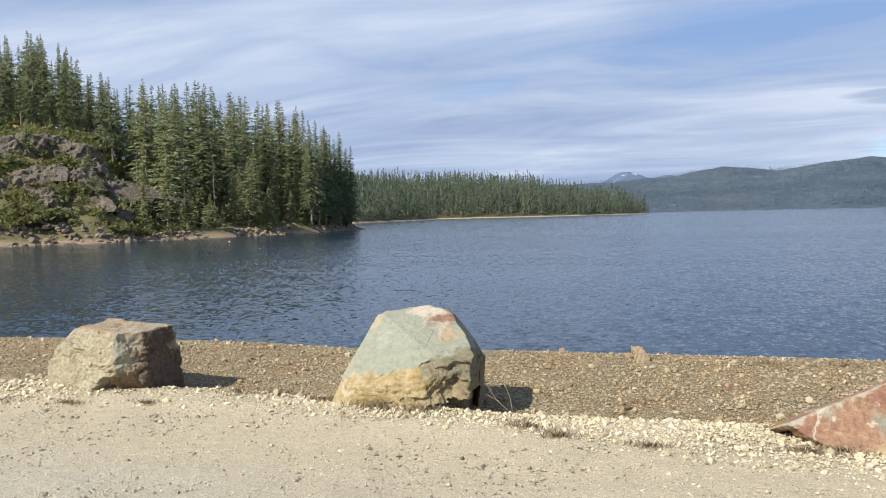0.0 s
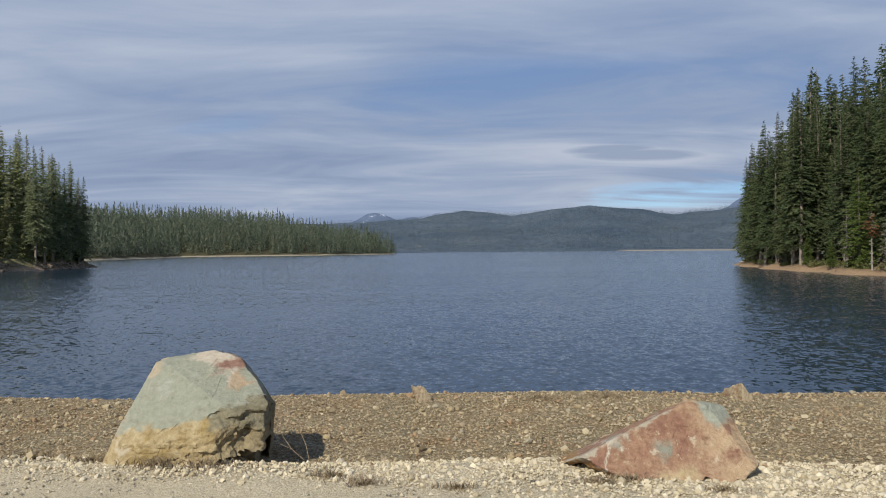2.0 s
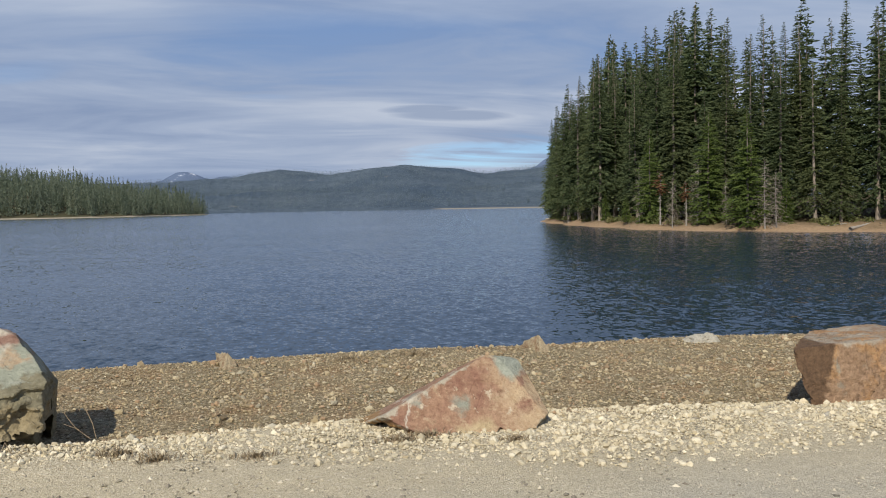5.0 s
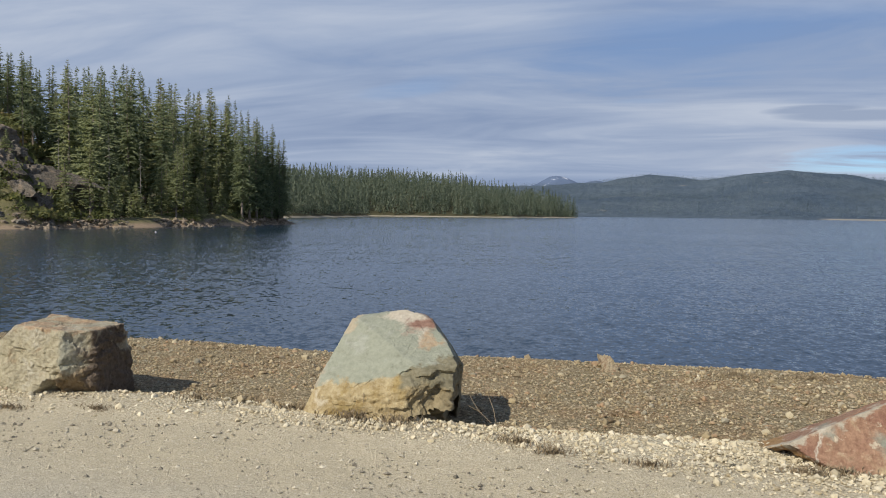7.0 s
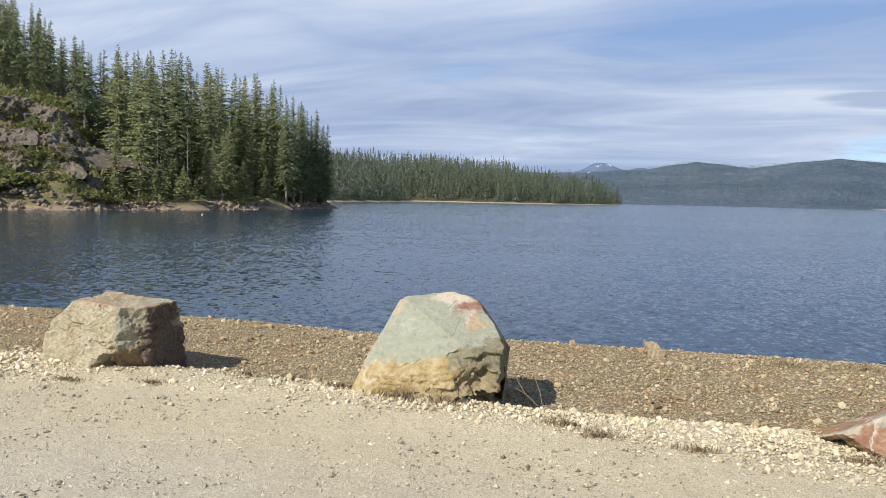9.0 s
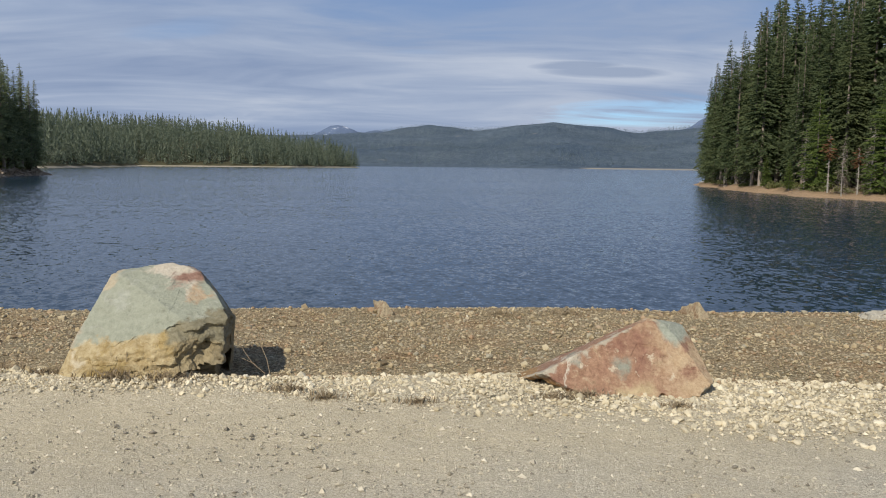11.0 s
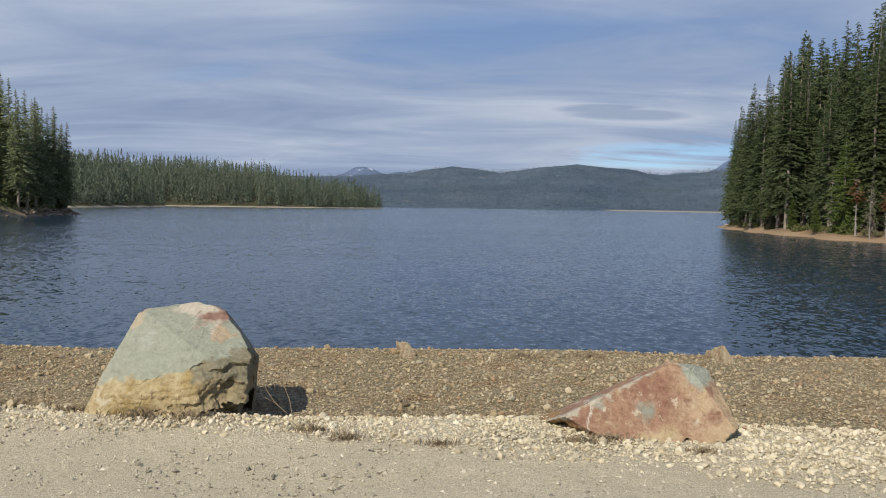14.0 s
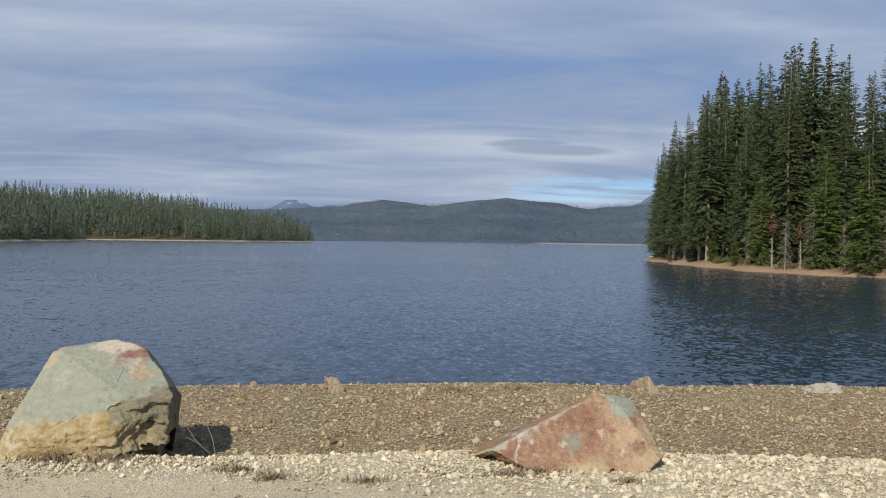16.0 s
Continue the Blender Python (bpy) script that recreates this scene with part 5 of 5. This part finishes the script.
def gravel():
    r = np.random.default_rng(81)
    # pale stones in a band along the edge of the track
    x, y = spread(r, 135000, -11, 9, 4.2, 6.8)
    lo, hi = np.interp(x, LOW_X, LOW_Y), np.interp(x, TOP_X, TOP_Y)
    t = (y - lo) / (hi - lo)
    dens = np.clip(0.12 + 1.3 * t, 0, 1) * (t > -0.1) * (t < 1.12) * np.where((x > -5.0) & (x < -2.9), 0.35, 1.0)
    ok = r.uniform(size=len(x)) < dens
    x, y = x[ok], y[ok]
    rad = np.exp(r.normal(math.log(0.0100), 0.52, len(x))).clip(0.005, 0.045)
    z = ground_z(x, y) + rad * 0.25
    pts = np.stack([x, y, z], -1)
    own = np.argsort(-rad * ((np.abs(x) < 3.2) & (y < 6.3)))[:150]
    rest = np.setdiff1d(np.arange(len(x)), own)
    scatter("pale_gravel", pts[rest], rad[rest], WHITE_STONE, "pale cream gravel along the track's edge", 82, 0.7, 0.024)
    # brown stones over the beach up to its crest
    x2, y2 = spread(r, 88000, -12.0, 9.8, 5.7, 10.1)
    hi2 = np.interp(x2, TOP_X, TOP_Y)
    ok = (y2 > hi2 - 0.15 * r.uniform(size=len(x2))) & (y2 < crest(x2) + 0.4) & (r.uniform(size=len(x2)) < 0.85)
    x2, y2 = x2[ok], y2[ok]
    rad2 = np.exp(r.normal(math.log(0.0104), 0.50, len(x2))).clip(0.005, 0.06)
    pts2 = np.stack([x2, y2, ground_z(x2, y2) + rad2 * 0.30], -1)
    own2 = np.argsort(-rad2 * ((np.abs(x2) < 4.5) & (y2 < 8)))[:150]
    rest2 = np.setdiff1d(np.arange(len(x2)), own2)
    scatter("beach_gravel", pts2[rest2], rad2[rest2], BROWN_STONE, "brown and grey stones covering the beach", 83, 0.66, 0.030)
    # a few pale stones strayed onto the beach and grit on the track
    x3, y3 = spread(r, 170, -11, 9, 6.0, 9.4)
    rad3 = r.uniform(0.008, 0.024, len(x3))
    scatter("stray_stones", np.stack([x3, y3, ground_z(x3, y3) + rad3 * 0.4], -1), rad3, WHITE_STONE, "pale stones strayed over the beach", 84)
    x4, y4 = spread(r, 20000, -9, 7, 2.6, 5.6)
    rad4 = np.exp(r.normal(math.log(0.0080), 0.55, len(x4))).clip(0.003, 0.028)
    scatter("track_grit", np.stack([x4, y4, ground_z(x4, y4) + rad4 * 0.1], -1), rad4, ROAD_STONE, "loose grit on the gravel track", 85, 0.6, 0.05)
    # a spill of coarser pale stones beside the squarish boulder
    x5, y5 = r.normal(-6.15, 0.28, 420), r.normal(6.45, 0.26, 420)
    rad5 = r.uniform(0.014, 0.042, 420)
    scatter("spilled_stones", np.stack([x5, y5, ground_z(x5, y5) + rad5 * 0.5], -1), rad5, WHITE_STONE, "heap of coarse pale stones on the beach", 88)
    # the largest stones, one by one
    v, f = stone_batch(np.zeros((12, 3)), np.ones(12), 86)
    v = v.reshape(12, -1, 3)
    f = f.reshape(12, -1, 3)[0]
    for ps, rs, pick, mat in ((pts, rad, own, WHITE_STONE), (pts2, rad2, own2, BROWN_STONE)):
        forms = [mesh_of("stone", v[k], f, mat) for k in range(12)]
        for k, i in enumerate(pick):
            put("stone", forms[k % 12], ground, pose(*ps[i], 0, 0, float(r.uniform(0, 360))) @ Matrix.Scale(float(rs[i]), 4))


# ---- dry plants and driftwood ----
def tuft(at, seed, blades=60, tall=0.07, wide=0.12, label="tuft of dry brown weeds in the gravel"):
    r = np.random.default_rng(seed)
    v, f = [], []
    for _ in range(blades):
        a, q = r.uniform(0, 6.28), abs(r.normal()) * wide * 0.62
        p = np.array([q * math.cos(a) * 1.6, q * math.sin(a) * 0.6, -0.01])
        d = np.array([r.normal() * 0.5, r.normal() * 0.5, 1.0])
        ln, b = tall * r.uniform(0.4, 1.3), r.uniform(0, 6.28)
        side = np.array([math.cos(b), math.sin(b), 0]) * 0.0035
        k = len(v)
        mid, tip = p + d * ln * 0.5, p + d * ln + np.array([r.normal(), r.normal(), -0.5]) * ln * 0.3
        v += [tuple(p - side), tuple(p + side), tuple(mid + side), tuple(mid - side), tuple(tip)]
        f += [(k, k + 1, k + 2, k + 3), (k + 3, k + 2, k + 4)]
    me = mesh_of("weed", v, f, WEED)
    return put("weed", me, None, pose(at[0], at[1], float(ground_z(np.array(at[0]), np.array(at[1]))) + 0.012), label, "dry weed", "", "stuff")


for i, (x, y, w, h) in enumerate(((-2.05, 5.82, 0.16, 0.09), (-1.68, 5.78, 0.2, 0.08), (-0.49, 5.40, 0.1, 0.07), (-3.15, 6.25, 0.2, 0.06), (-3.55, 6.2, 0.16, 0.05), (-0.75, 5.55, 0.10, 0.06), (0.15, 5.3, 0.10, 0.05),
                                   (1.32, 5.4, 0.13, 0.06), (1.1, 5.35, 0.08, 0.05), (-4.2, 5.75, 0.12, 0.04), (-4.9, 5.6, 0.1, 0.04), (1.9, 5.2, 0.08, 0.04), (-2.6, 6.0, 0.1, 0.06), (1.2, 9.35, 0.25, 0.08), (2.0, 9.3, 0.2, 0.07))):
    tuft((x, y), 90 + i, 130, h, w)


def stem(points, r0, label, name="twig"):
    cu = bpy.data.curves.new(name, "CURVE")
    cu.dimensions, cu.bevel_depth, cu.bevel_resolution = "3D", r0, 1
    sp = cu.splines.new("POLY")
    sp.points.add(len(points) - 1)
    for p, q in zip(sp.points, points):
        p.co = (*q, 1)
    cu.materials.append(TWIG)
    return put(name, cu, None, None, label, "twig", "dry twigs by the big boulder")


stem([(-0.98, 6.15, 0.0), (-1.01, 6.20, 0.10), (-1.06, 6.24, 0.20), (-1.07, 6.26, 0.28)], 0.0025, "thin pale dry stem in the boulder's shade")
stem([(-1.02, 6.16, 0.0), (-1.12, 6.18, 0.08), (-1.18, 6.2, 0.16), (-1.20, 6.2, 0.20)], 0.0025, "thin pale dry stem in the boulder's shade")
stem([(-1.10, 6.18, 0.07), (-1.19, 6.19, 0.11), (-1.27, 6.2, 0.14)], 0.002, "thin pale dry stem in the boulder's shade")
stem([(-1.98, 5.86, 0.0), (-1.97, 5.87, 0.12), (-1.975, 5.88, 0.24)], 0.002, "dry stem in front of the boulder")
stem([(-2.2, 5.82, 0.0), (-2.21, 5.83, 0.08), (-2.205, 5.84, 0.14)], 0.002, "dry stem in front of the boulder")


def log(az, dist, length, r0, turn, label):
    x, y = dist * math.sin(radians(az)), dist * math.cos(radians(az))
    z = height_at(right_z, RIGHT, x, y)[0]
    me = trunk_mesh(np.random.default_rng(int(dist)), length, r0, SNAG, 8, 0, 5, 0.3, 0.9)
    put("driftwood_log", me, None, pose(x, y, z + r0 * 0.9, 82, 0, turn), label, "log", "driftwood on the low point")


def buoy(x, y):
    """A small float: a turned body with a stub on top."""
    prof = [(0.0, -0.09), (0.09, -0.07), (0.14, 0.0), (0.13, 0.08), (0.06, 0.13), (0.03, 0.15), (0.03, 0.21), (0.0, 0.22)]
    v = [(r * math.cos(2 * math.pi * i / 14), r * math.sin(2 * math.pi * i / 14), z) for r, z in prof for i in range(14)]
    f = [(j * 14 + i, j * 14 + (i + 1) % 14, (j + 1) * 14 + (i + 1) % 14, (j + 1) * 14 + i) for j in range(len(prof) - 1) for i in range(14)]
    m, nt, b = stuff_mat("float_plastic", 0.4, 0.5)
    base(nt, b, mixc(nt, nse(nt, coords(nt), 6, 4), (0.62, 0.58, 0.50), (0.78, 0.74, 0.66)))
    put("buoy", mesh_of("buoy", v, f, m, True), None, pose(x, y, WATER_Z + 0.02), "small off-white float on the water", "buoy")


buoy(-70.8, 113.2)
log(37.9, 104, 5.0, 0.16, 70, "grey driftwood log on the bare shore")
log(40.5, 103, 6.0, 0.18, 110, "grey driftwood log on the bare shore")
log(20.9, 178, 4.0, 0.14, 75, "grey driftwood log on the bare shore")
gravel()
